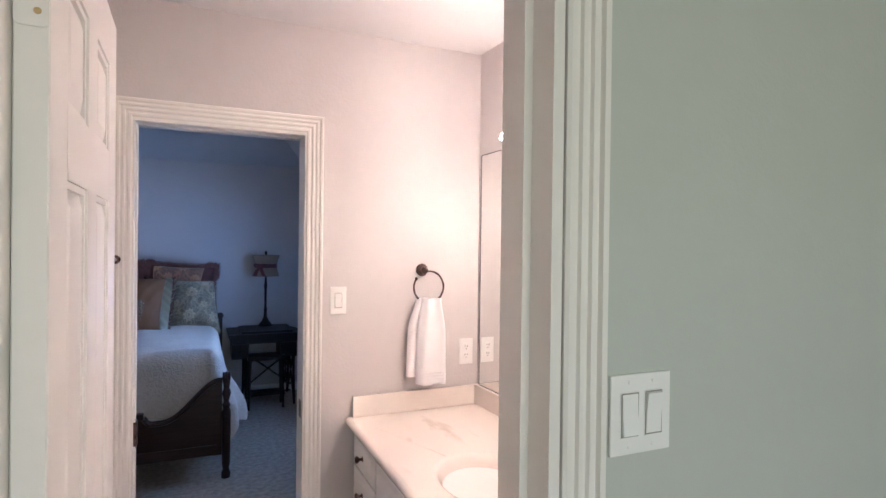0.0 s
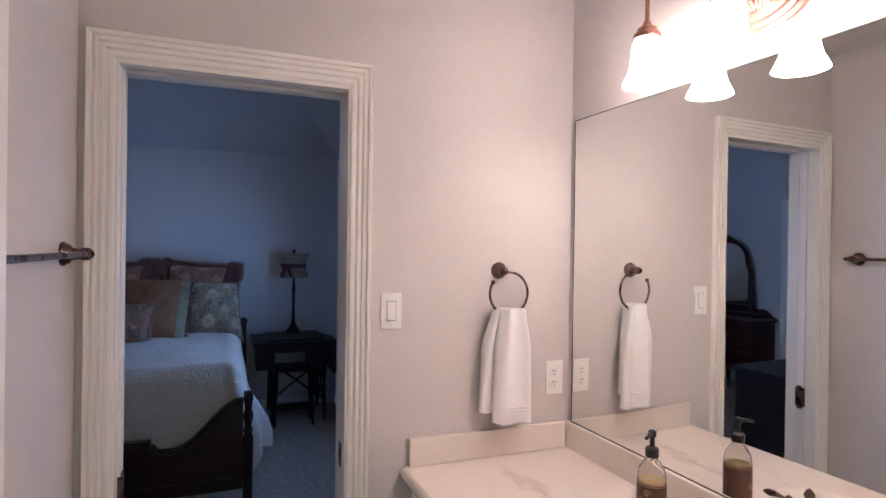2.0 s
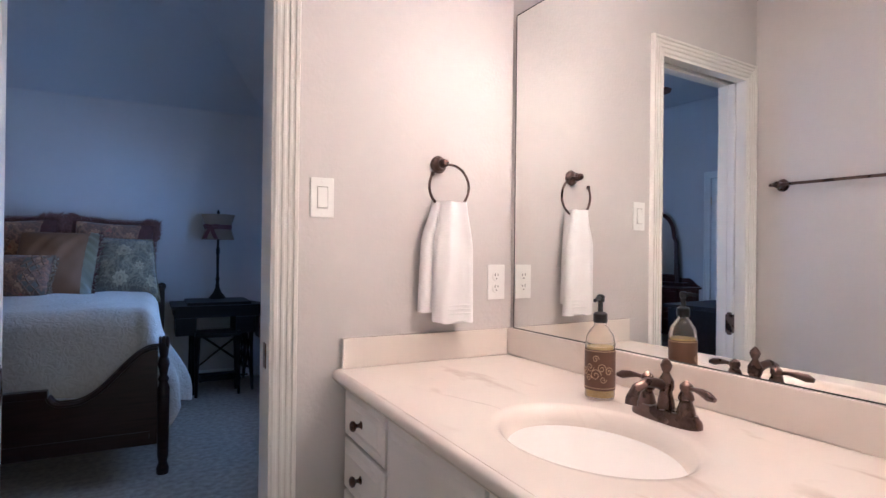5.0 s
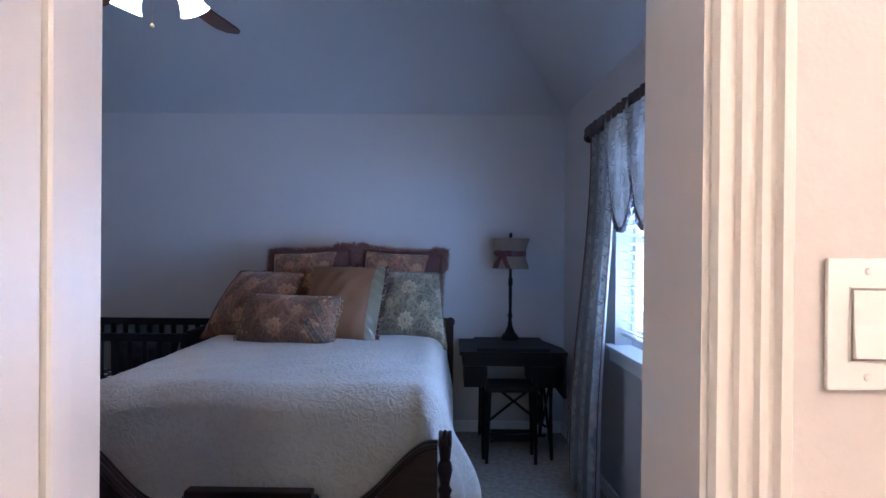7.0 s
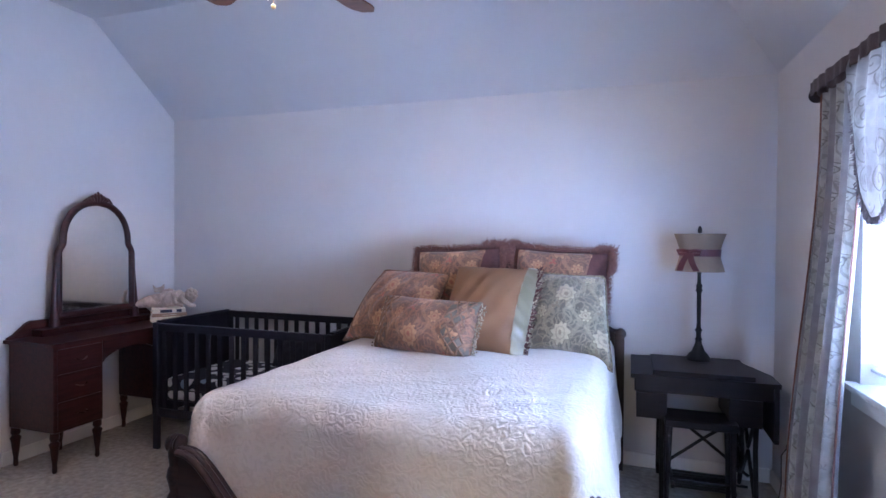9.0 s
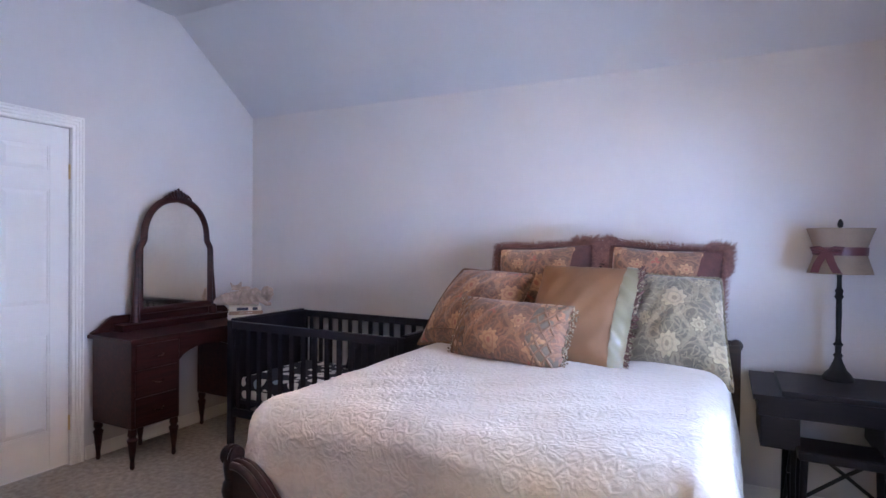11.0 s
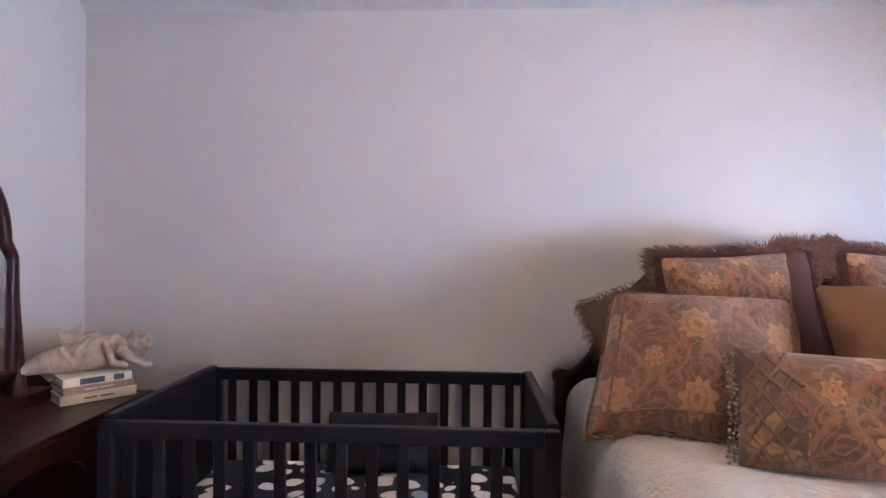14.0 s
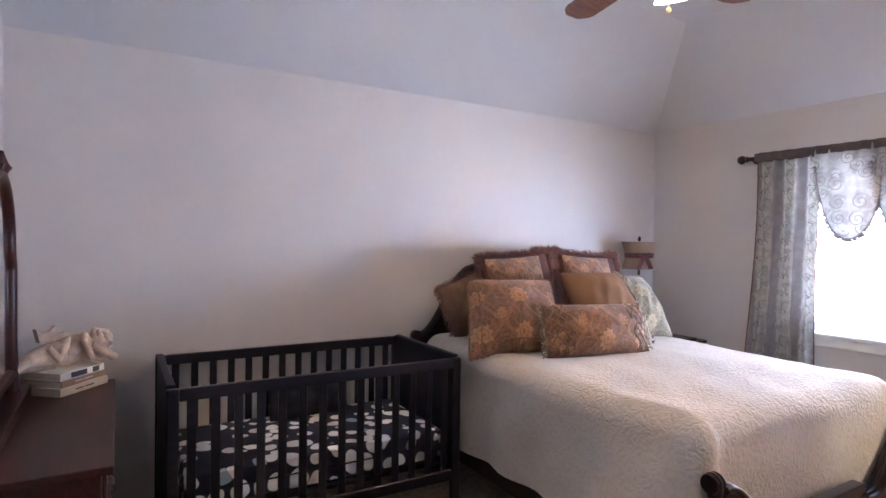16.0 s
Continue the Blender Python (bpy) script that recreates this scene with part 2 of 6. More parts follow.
def quilt_mat():
    """Ivory woven coverlet with raised scrolls."""
    m = mat("coverlet_ivory", (0.565, 0.512, 0.447), 0.85, var=0.06, scale=5)
    n, l = m.node_tree.nodes, m.node_tree.links
    p = n["Principled BSDF"]
    p.inputs["Sheen Weight"].default_value = 0.25
    tc = n.new("ShaderNodeTexCoord")
    vor, nz = n.new("ShaderNodeTexVoronoi"), n.new("ShaderNodeTexNoise")
    vor.inputs["Scale"].default_value = 28
    nz.inputs["Scale"].default_value = 120
    nz.inputs["Detail"].default_value = 4
    wob = n.new("ShaderNodeTexNoise")
    wob.inputs["Scale"].default_value = 16
    wm = n.new("ShaderNodeMix")
    wm.data_type, wm.blend_type = "RGBA", "LINEAR_LIGHT"
    wm.inputs[0].default_value = 0.045
    l.new(tc.outputs["Object"], wob.inputs["Vector"])
    l.new(tc.outputs["Object"], wm.inputs[6])
    l.new(wob.outputs["Color"], wm.inputs[7])
    l.new(wm.outputs[2], vor.inputs["Vector"])
    l.new(tc.outputs["Object"], nz.inputs["Vector"])
    k = n.new("ShaderNodeMath")
    k.operation = "MULTIPLY"
    k.inputs[1].default_value = 10
    l.new(vor.outputs["Distance"], k.inputs[0])
    sn = n.new("ShaderNodeMath")
    sn.operation = "SINE"
    l.new(k.outputs[0], sn.inputs[0])
    ad = n.new("ShaderNodeMath")
    ad.operation = "MULTIPLY_ADD"
    ad.inputs[1].default_value = 1.7
    l.new(nz.outputs[0], ad.inputs[0])
    l.new(sn.outputs[0], ad.inputs[2])
    b = n.new("ShaderNodeBump")
    b.inputs["Strength"].default_value, b.inputs["Distance"].default_value = 0.26, 0.004
    l.new(ad.outputs[0], b.inputs["Height"])
    l.new(b.outputs[0], p.inputs["Normal"])
    src = p.inputs["Base Color"].links[0].from_socket
    fig, mot, mk = n.new("ShaderNodeMapRange"), n.new("ShaderNodeTexNoise"), n.new("ShaderNodeMath")
    fig.inputs[1].default_value, fig.inputs[2].default_value = -0.4, 0.9
    mot.inputs["Scale"].default_value, mot.inputs["Detail"].default_value = 34, 2
    l.new(sn.outputs[0], fig.inputs[0])
    l.new(wm.outputs[2], mot.inputs["Vector"])
    mk.operation = "MULTIPLY"
    l.new(fig.outputs[0], mk.inputs[0])
    l.new(mot.outputs[0], mk.inputs[1])
    two = n.new("ShaderNodeMix")
    two.data_type = "RGBA"
    two.inputs[7].default_value = (0.485, 0.43, 0.365, 1)
    l.new(mk.outputs[0], two.inputs[0])
    l.new(src, two.inputs[6])
    l.new(two.outputs[2], p.inputs["Base Color"])
    return m


def spotted_mat():
    """Dark crib sheet with off-white and pale blue pebbles."""
    m = bpy.data.materials.new("crib_sheet_cotton")
    m.use_nodes = True
    n, l = m.node_tree.nodes, m.node_tree.links
    p = n["Principled BSDF"]
    p.inputs["Roughness"].default_value = 0.85
    tc, nz, vor = n.new("ShaderNodeTexCoord"), n.new("ShaderNodeTexNoise"), n.new("ShaderNodeTexVoronoi")
    nz.inputs["Scale"].default_value = 5
    add = n.new("ShaderNodeMix")
    add.data_type, add.blend_type = "RGBA", "LINEAR_LIGHT"
    add.inputs[0].default_value = 0.05
    l.new(tc.outputs["Object"], nz.inputs["Vector"])
    l.new(tc.outputs["Object"], add.inputs[6])
    l.new(nz.outputs["Color"], add.inputs[7])
    vor.inputs["Scale"].default_value = 11.5
    vor.inputs["Randomness"].default_value = 0.75
    l.new(add.outputs[2], vor.inputs["Vector"])
    r = n.new("ShaderNodeValToRGB")
    r.color_ramp.elements[0].position, r.color_ramp.elements[1].position = 0.425, 0.455
    r.color_ramp.elements[0].color, r.color_ramp.elements[1].color = (1, 1, 1, 1), (0, 0, 0, 1)
    l.new(vor.outputs["Distance"], r.inputs[0])
    tone = n.new("ShaderNodeValToRGB")
    tone.color_ramp.interpolation = "CONSTANT"
    tone.color_ramp.elements[0].color = (0.86, 0.84, 0.80, 1)
    tone.color_ramp.elements[1].position = 0.92
    tone.color_ramp.elements[1].color = (0.33, 0.42, 0.52, 1)
    sep = n.new("ShaderNodeSeparateColor")
    l.new(vor.outputs["Color"], sep.inputs[0])
    l.new(sep.outputs[0], tone.inputs[0])
    c = n.new("ShaderNodeMix")
    c.data_type = "RGBA"
    c.inputs[6].default_value = (0.022, 0.022, 0.038, 1)
    l.new(r.outputs[0], c.inputs[0])
    l.new(tone.outputs[0], c.inputs[7])
    l.new(c.outputs[2], p.inputs["Base Color"])
    return m


def curtain_mat(name, stripes):
    """Thin cloth with embroidered vines, which lets light through: striped cream and lavender grey, or plain with scattered scrolls."""
    m = bpy.data.materials.new(name)
    m.use_nodes = True
    w = Wire(m.node_tree)
    n, l = w.n, w.l
    p, out = n["Principled BSDF"], n["Material Output"]
    p.inputs["Roughness"].default_value = 0.55
    p.inputs["Sheen Weight"].default_value = 0.4
    tc, sep, nz = n.new("ShaderNodeTexCoord"), n.new("ShaderNodeSeparateXYZ"), n.new("ShaderNodeTexNoise")
    nz.inputs["Scale"].default_value, nz.inputs["Detail"].default_value = 16, 3
    l.new(tc.outputs["Object"], sep.inputs[0])
    l.new(tc.outputs["Object"], nz.inputs["Vector"])
    wob = w.m("MULTIPLY_ADD", nz.outputs[0], 0.055, -0.0275)
    y = w.m("ADD", sep.outputs[1], wob)
    z = w.m("ADD", sep.outputs[2], wob)
    # place across a stripe, -0.5 to 0.5, one stripe each 0.145 m
    a = w.m("SUBTRACT", w.m("FRACT", w.m("MULTIPLY_ADD", y, 6.6, 0.576)), 0.5)
    cream = w.step(w.m("ABSOLUTE", a), 0.26, 0.31)
    # meandering stem, with curls that alternate to its two sides
    stem = w.m("ABSOLUTE", w.m("SUBTRACT", a, w.m("MULTIPLY", w.m("SINE", w.m("MULTIPLY", z, 54)), 0.07)))
    b = w.m("SUBTRACT", w.m("FRACT", w.m("MULTIPLY", z, 8.594)), 0.5)
    c = w.m("SUBTRACT", a, 0.10)
    r = w.m("SQRT", w.m("ADD", w.m("MULTIPLY", c, c), w.m("MULTIPLY", b, b)))
    th = w.m("ARCTAN2", b, c)
    spiral = w.m("ABSOLUTE", w.m("SUBTRACT", w.m("FRACT", w.m("SUBTRACT", w.m("MULTIPLY", r, 9), w.m("MULTIPLY", th, 0.159))), 0.5))
    curl = w.m("MULTIPLY", w.step(spiral, 0.10, 0.17), w.step(r, 0.20, 0.24))
    c2 = w.m("ADD", a, 0.11)
    b2 = w.m("SUBTRACT", w.m("FRACT", w.m("MULTIPLY_ADD", z, 8.594, 0.5)), 0.5)
    r2 = w.m("SQRT", w.m("ADD", w.m("MULTIPLY", c2, c2), w.m("MULTIPLY", b2, b2)))
    lobe = w.m("MULTIPLY_ADD", w.m("COSINE", w.m("MULTIPLY", w.m("ARCTAN2", b2, c2), 5)), 0.05, 0.085)
    leaf = w.step(w.m("SUBTRACT", r2, lobe), -0.02, 0.01)
    vine = w.m("MAXIMUM", w.m("MAXIMUM", w.m("MULTIPLY", w.step(stem, 0.016, 0.034), 0.55), curl), w.m("MULTIPLY", leaf, 0.45))
    if not stripes:
        # larger scrolls and sprigs strewn over the whole cloth
        vor, place = n.new("ShaderNodeTexVoronoi"), n.new("ShaderNodeSeparateXYZ")
        vor.inputs["Scale"].default_value, vor.inputs["Randomness"].default_value = 8.5, 0.7
        l.new(tc.outputs["Object"], vor.inputs["Vector"])
        gap_ = n.new("ShaderNodeVectorMath")
        gap_.operation = "SUBTRACT"
        l.new(tc.outputs["Object"], gap_.inputs[0])
        l.new(vor.outputs["Position"], gap_.inputs[1])
        l.new(gap_.outputs[0], place.inputs[0])
        py, pz = w.m("MULTIPLY", place.outputs[1], 8.5), w.m("MULTIPLY", place.outputs[2], 8.5)
        rad = w.m("SQRT", w.m("ADD", w.m("MULTIPLY", py, py), w.m("MULTIPLY", pz, pz)))
        ang = w.m("ARCTAN2", pz, py)
        turn = w.m("ABSOLUTE", w.m("SUBTRACT", w.m("FRACT", w.m("SUBTRACT", w.m("MULTIPLY", rad, 4.2), w.m("MULTIPLY", ang, 0.159))), 0.5))
        scroll = w.m("MULTIPLY", w.step(turn, 0.075, 0.14), w.step(rad, 0.40, 0.46))
        sprig = w.step(w.m("SUBTRACT", rad, w.m("MULTIPLY_ADD", w.m("COSINE", w.m("MULTIPLY", ang, 5)), 0.10, 0.50)), -0.05, 0.0)
        vine = w.m("MAXIMUM", scroll, w.m("MULTIPLY", w.m("MULTIPLY", sprig, w.step(nz.outputs[0], 0.40, 0.56)), 0.45))
        cream = 0.6
    col = w.mix(cream, (0.36, 0.345, 0.36), (0.58, 0.58, 0.54))
    col = w.mix(w.step(nz.outputs[0], 0.42, 0.62), col, w.mix(0.30, col, (0.20, 0.18, 0.19)))
    col = w.mix(w.m("MULTIPLY", w.m("MULTIPLY", vine, w.m("MULTIPLY_ADD", cream, 0.4, 0.6)), 0.75), col, (0.115, 0.095, 0.09))
    l.new(col, p.inputs["Base Color"])
    weave, bp = n.new("ShaderNodeTexNoise"), n.new("ShaderNodeBump")
    weave.inputs["Scale"].default_value = 420
    l.new(tc.outputs["Object"], weave.inputs["Vector"])
    bp.inputs["Strength"].default_value, bp.inputs["Distance"].default_value = 0.3, 0.002
    l.new(w.m("ADD", weave.outputs[0], vine), bp.inputs["Height"])
    l.new(bp.outputs[0], p.inputs["Normal"])
    tr, mx = n.new("ShaderNodeBsdfTranslucent"), n.new("ShaderNodeMixShader")
    mx.inputs[0].default_value = 0.38
    l.new(col, tr.inputs[0])
    l.new(p.outputs[0], mx.inputs[1])
    l.new(tr.outputs[0], mx.inputs[2])
    # open weave: some light passes straight between the threads, least at the embroidery
    gap, sheer = n.new("ShaderNodeBsdfTransparent"), n.new("ShaderNodeMixShader")
    l.new(w.m("MULTIPLY_ADD", vine, -0.05, 0.06), sheer.inputs[0])
    l.new(mx.outputs[0], sheer.inputs[1])
    l.new(gap.outputs[0], sheer.inputs[2])
    l.new(sheer.outputs[0], out.inputs[0])
    return m


def marble_mat():
    m = mat("cultured_marble", (0.80, 0.73, 0.66), 0.22, var=0.03, scale=4)
    n, l = m.node_tree.nodes, m.node_tree.links
    p = n["Principled BSDF"]
    tc, mp, nz = n.new("ShaderNodeTexCoord"), n.new("ShaderNodeMapping"), n.new("ShaderNodeTexNoise")
    mp.inputs["Scale"].default_value = (4, 1.4, 3)
    mp.inputs["Rotation"].default_value = (0.3, 0.2, 0.7)
    nz.inputs["Scale"].default_value, nz.inputs["Detail"].default_value, nz.inputs["Distortion"].default_value = 1.3, 5, 1.8
    r = n.new("ShaderNodeValToRGB")
    r.color_ramp.elements[0].position, r.color_ramp.elements[1].position = 0.60, 0.74
    r.color_ramp.elements[0].color, r.color_ramp.elements[1].color = (0.80, 0.73, 0.66, 1), (0.62, 0.53, 0.46, 1)
    l.new(tc.outputs["Object"], mp.inputs[0])
    l.new(mp.outputs[0], nz.inputs["Vector"])
    l.new(nz.outputs[0], r.inputs[0])
    l.new(r.outputs[0], p.inputs["Base Color"])
    p.inputs["Coat Weight"].default_value = 0.3
    return m


WALL = mat("wall_paint_warm_grey", (0.60, 0.565, 0.545), 0.75, var=0.025, scale=2.2, bump=0.25, bump_scale=95)
HALL = mat("hall_paint_sage", (0.515, 0.535, 0.485), 0.7, var=0.025, scale=2.2, bump=0.25, bump_scale=95)
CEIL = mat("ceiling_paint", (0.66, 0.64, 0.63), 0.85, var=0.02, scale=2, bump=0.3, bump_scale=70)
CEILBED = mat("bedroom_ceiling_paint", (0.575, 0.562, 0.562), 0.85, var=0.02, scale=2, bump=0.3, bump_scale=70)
WHITE = mat("trim_paint_ivory", (0.80, 0.77, 0.72), 0.38, var=0.02, scale=3)
DOORP = mat("door_paint_white", (0.80, 0.775, 0.74), 0.4, var=0.02, scale=3)
PLATE = mat("white_plastic", (0.85, 0.84, 0.81), 0.3, var=0.01)
CARPET = mat("carpet_beige", (0.40, 0.345, 0.285), 0.95, var=0.30, scale=30, bump=1.0, bump_scale=260)
VINYL = mat("bath_floor_tile", (0.52, 0.46, 0.40), 0.4, var=0.1, scale=5)
BRONZE = mat("oil_rubbed_bronze", (0.125, 0.080, 0.066), 0.28, 0.85, var=0.25, scale=20)
COPPER = mat("rubbed_copper_bronze", (0.36, 0.19, 0.14), 0.38, 0.7, var=0.2, scale=30)
BLACK = mat("black_plastic", (0.02, 0.02, 0.022), 0.35)
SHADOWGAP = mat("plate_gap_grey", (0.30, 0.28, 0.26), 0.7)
DARKSLOT = mat("dark_gap", (0.03, 0.028, 0.026), 0.8)
MARBLE = marble_mat()
QUILT = quilt_mat()
TOWEL = mat("towel_white", (0.90, 0.89, 0.89), 0.95, var=0.03, scale=14, bump=0.5, bump_scale=420)
CRIBW = wood("crib_espresso_wood", (0.0065, 0.0055, 0.0105), (0.012, 0.010, 0.018), 0.46, 0, 3.0, 0.27)
BEDW = wood("bed_mahogany", (0.013, 0.007, 0.0075), (0.034, 0.015, 0.013), 0.3, 0, 3.0, 0.28)
VANW = wood("dressing_walnut", (0.020, 0.0050, 0.0046), (0.054, 0.0130, 0.0102), 0.30, 1, 3.0, 0.28)
TABW = wood("sewing_table_oak", (0.007, 0.0055, 0.0065), (0.015, 0.010, 0.0115), 0.45, 0, 3.0, 0.18)
FANW = wood("fan_blade_cherry", (0.10, 0.035, 0.018), (0.20, 0.075, 0.035), 0.35, 0)
IRON = mat("cast_iron", (0.015, 0.014, 0.014), 0.5, 0.6)
MIRROR = mat("mirror_silver", (0.90, 0.915, 0.90), 0.01, 1.0, var=0.0)
MIRROR.node_tree.nodes["Principled BSDF"].inputs["Roughness"].default_value = 0.01
for lk in list(MIRROR.node_tree.links):
    if lk.to_socket.name == "Roughness":
        MIRROR.node_tree.links.remove(lk)
OLDGLASS = mat("old_mirror_silver", (0.86, 0.86, 0.82), 0.05, 1.0, var=0.05, scale=4)
BELL = glow("frosted_bell_lit", (1.0, 0.655, 0.40), 39.0)
FANGLASS = glow("fan_glass_lit", (1.0, 0.84, 0.66), 6.0)
BRASS = mat("aged_brass", (0.55, 0.40, 0.20), 0.3, 0.9, var=0.15)
TAPESTRY = brocade("tapestry_floral_brown", (0.142, 0.076, 0.045), (0.275, 0.122, 0.063), (0.445, 0.240, 0.118), (0.34, 0.092, 0.055))
TAPGREEN = brocade("tapestry_floral_green", (0.112, 0.092, 0.058), (0.225, 0.185, 0.115), (0.38, 0.31, 0.19), (0.18, 0.135, 0.08), 4.8)
TAPTRELLIS = brocade("tapestry_trellis_brown", (0.115, 0.070, 0.045), (0.165, 0.085, 0.05), (0.15, 0.10, 0.065), (0.19, 0.075, 0.05), 9)
VELVET = mat("velvet_brown", (0.085, 0.030, 0.024), 0.8, var=0.3, scale=20, bump=0.5, bump_scale=200)
FRINGE = mat("fringe_rust_brown", (0.185, 0.085, 0.066), 0.8, var=0.4, scale=60)
ROPE = mat("rope_rust_gold", (0.20, 0.11, 0.062), 0.75, var=0.6, scale=70)
ROPEGREEN = mat("rope_sage_gold", (0.19, 0.155, 0.095), 0.7, var=0.6, scale=70)
GOLD = mat("gold_silk", (0.185, 0.090, 0.039), 0.75, var=0.06, scale=8, bump=0.15, bump_scale=180)
SATIN = mat("sage_satin", (0.175, 0.150, 0.090), 0.30, var=0.1, scale=9)
BEAD = mat("bead_pearl", (0.36, 0.30, 0.22), 0.2, 0.1, var=0.85, scale=90)
SMOCK = mat("smocked_sage_silk", (0.115, 0.092, 0.062), 0.55, var=0.3, scale=18, bump=0.4, bump_scale=120)
CORDTAN = mat("cord_tan_brown", (0.215, 0.120, 0.070), 0.75, var=0.4, scale=60)
SPOTS = spotted_mat()
CURTAIN = curtain_mat("curtain_embroidered", True)
VALANCE = curtain_mat("valance_embroidered", False)
CURFRINGE = mat("curtain_fringe_grey_brown", (0.165, 0.138, 0.145), 0.6, var=0.5, scale=70)
CURBAND = mat("curtain_band_brown", (0.105, 0.080, 0.080), 0.8, var=0.3, scale=18, bump=0.5, bump_scale=150)
SHADE = mat("lamp_shade_linen", (0.27, 0.20, 0.14), 0.85, var=0.1, scale=12, bump=0.4, bump_scale=300)
RIBBON = mat("burgundy_ribbon", (0.10, 0.022, 0.028), 0.45, var=0.15, scale=15)
RESIN = mat("cream_resin", (0.47, 0.36, 0.285), 0.6, var=0.4, scale=22)
CREAMBOOK = mat("book_cream", (0.72, 0.66, 0.54), 0.7, var=0.08, scale=12)
BROWNBOOK = mat("book_tan", (0.34, 0.22, 0.15), 0.6, var=0.1, scale=12)
PAPER = mat("book_pages", (0.76, 0.72, 0.63), 0.9, var=0.08, scale=80)
NAVY = mat("book_navy", (0.03, 0.035, 0.06), 0.5)
DARKCLOTH = mat("dark_navy_cloth", (0.015, 0.015, 0.024), 0.9, var=0.2, bump=0.5, bump_scale=200)
SOAPGLASS = clear("bottle_plastic", (0.97, 0.95, 0.92))
SOAP = mat("soap_amber", (0.72, 0.56, 0.25), 0.15)
LABEL = mat("bottle_label_brown", (0.135, 0.066, 0.040), 0.5, var=0.1)
LABELINK = mat("bottle_label_tan", (0.48, 0.33, 0.20), 0.5)
PANE = clear("window_pane", (1, 1, 1), 0.0, 1.02)
VINYLWHITE = mat("window_vinyl", (0.82, 0.82, 0.80), 0.35, var=0.01)
SKYCARD = glow("outside_daylight", (0.93, 0.97, 1.0), 3.2)

# ---- building helpers ----


def part(name, bm, material, parent=None, label="", smooth=False, angle=40):
    """Link a bmesh as one mesh object, under a thing or a part."""
    me = bpy.data.meshes.new(name)
    bmesh.ops.recalc_face_normals(bm, faces=bm.faces)
    bm.to_mesh(me)
    bm.free()
    if smooth:
        me.polygons.foreach_set("use_smooth", [True] * len(me.polygons))
        me.set_sharp_from_angle(angle=radians(angle))
    me.materials.append(material)
    ob = new(name, me)
    if parent is not None:
        ob.parent = parent
    if label:
        ob["label"] = label
    return ob


def thing(name, label, category, place=(0, 0, 0), rz=0.0, group=""):
    ob = new(name)
    ob.empty_display_size = 0.1
    ob.matrix_world = pose(*place, 0, 0, rz)
    return tagged(ob, label, category, group)


def structure(ob, label, category=""):
    return tagged(ob, label, category or ob.name.split("_")[0], "", "structure")


def box(bm, x0, x1, y0, y1, z0, z1, bevel=0.0, seg=2):
    c = ((x0 + x1) / 2, (y0 + y1) / 2, (z0 + z1) / 2)
    r = bmesh.ops.create_cube(bm, size=1, matrix=Matrix.Translation(c) @ Matrix.Diagonal((abs(x1 - x0), abs(y1 - y0), abs(z1 - z0), 1)))
    if bevel:
        es = list({e for v in r["verts"] for e in v.link_edges})
        bmesh.ops.bevel(bm, geom=es, offset=bevel, segments=seg, profile=0.7, affect="EDGES", clamp_overlap=True)
    return bm


def B(*a, **k):
    return box(bmesh.new(), *a, **k)


def lathe(bm, profile, m=Matrix(), seg=24, cap=True):
    """Turn (radius, height) pairs about the z axis of m."""
    rings = []
    for r, z in profile:
        rings.append([bm.verts.new(m @ Vector((max(r, 1e-4) * math.cos(2 * math.pi * i / seg), max(r, 1e-4) * math.sin(2 * math.pi * i / seg), z))) for i in range(seg)])
    for a, b in zip(rings, rings[1:]):
        for i in range(seg):
            bm.faces.new((a[i], a[(i + 1) % seg], b[(i + 1) % seg], b[i]))
    if cap:
        bm.faces.new(rings[0][::-1])
        bm.faces.new(rings[-1])
    return bm


def L(profile, m=Matrix(), seg=24, cap=True):
    return lathe(bmesh.new(), profile, m, seg, cap)


def tube(bm, points, radius, seg=10, closed=False):
    """A round bar along points; radius is a number or one for each point."""
    pts = [Vector(p) for p in points]
    rad = radius if isinstance(radius, (list, tuple)) else [radius] * len(pts)
    rings, up = [], None
    for i, p in enumerate(pts):
        a = pts[i - 1] if (i or closed) else p
        b = pts[(i + 1) % len(pts)] if (i < len(pts) - 1 or closed) else p
        d = (b - a).normalized()
        if up is None:
            up = d.orthogonal().normalized()
        up = (up - d * up.dot(d)).normalized()
        side = d.cross(up)
        rings.append([bm.verts.new(p + rad[i] * (math.cos(2 * math.pi * k / seg) * up + math.sin(2 * math.pi * k / seg) * side)) for k in range(seg)])
    pairs = list(zip(rings, rings[1:])) + ([(rings[-1], rings[0])] if closed else [])
    for a, b in pairs:
        for k in range(seg):
            bm.faces.new((a[k], a[(k + 1) % seg], b[(k + 1) % seg], b[k]))
    if not closed:
        bm.faces.new(rings[0][::-1])
        bm.faces.new(rings[-1])
    return bm


def T(points, radius, seg=10, closed=False):
    return tube(bmesh.new(), points, radius, seg, closed)


def prism(bm, outline, d0, d1, axis="y"):
    """Extrude a closed outline of (a, b) along an axis: y takes (x, z), x takes (y, z), z takes (x, y)."""
    put = {"y": lambda a, b, d: (a, d, b), "x": lambda a, b, d: (d, a, b), "z": lambda a, b, d: (a, b, d)}[axis]
    lo = [bm.verts.new(put(a, b, d0)) for a, b in outline]
    hi = [bm.verts.new(put(a, b, d1)) for a, b in outline]
    n = len(outline)
    for i in range(n):
        bm.faces.new((lo[i], lo[(i + 1) % n], hi[(i + 1) % n], hi[i]))
    bm.faces.new(lo[::-1])
    bm.faces.new(hi)
    return bm


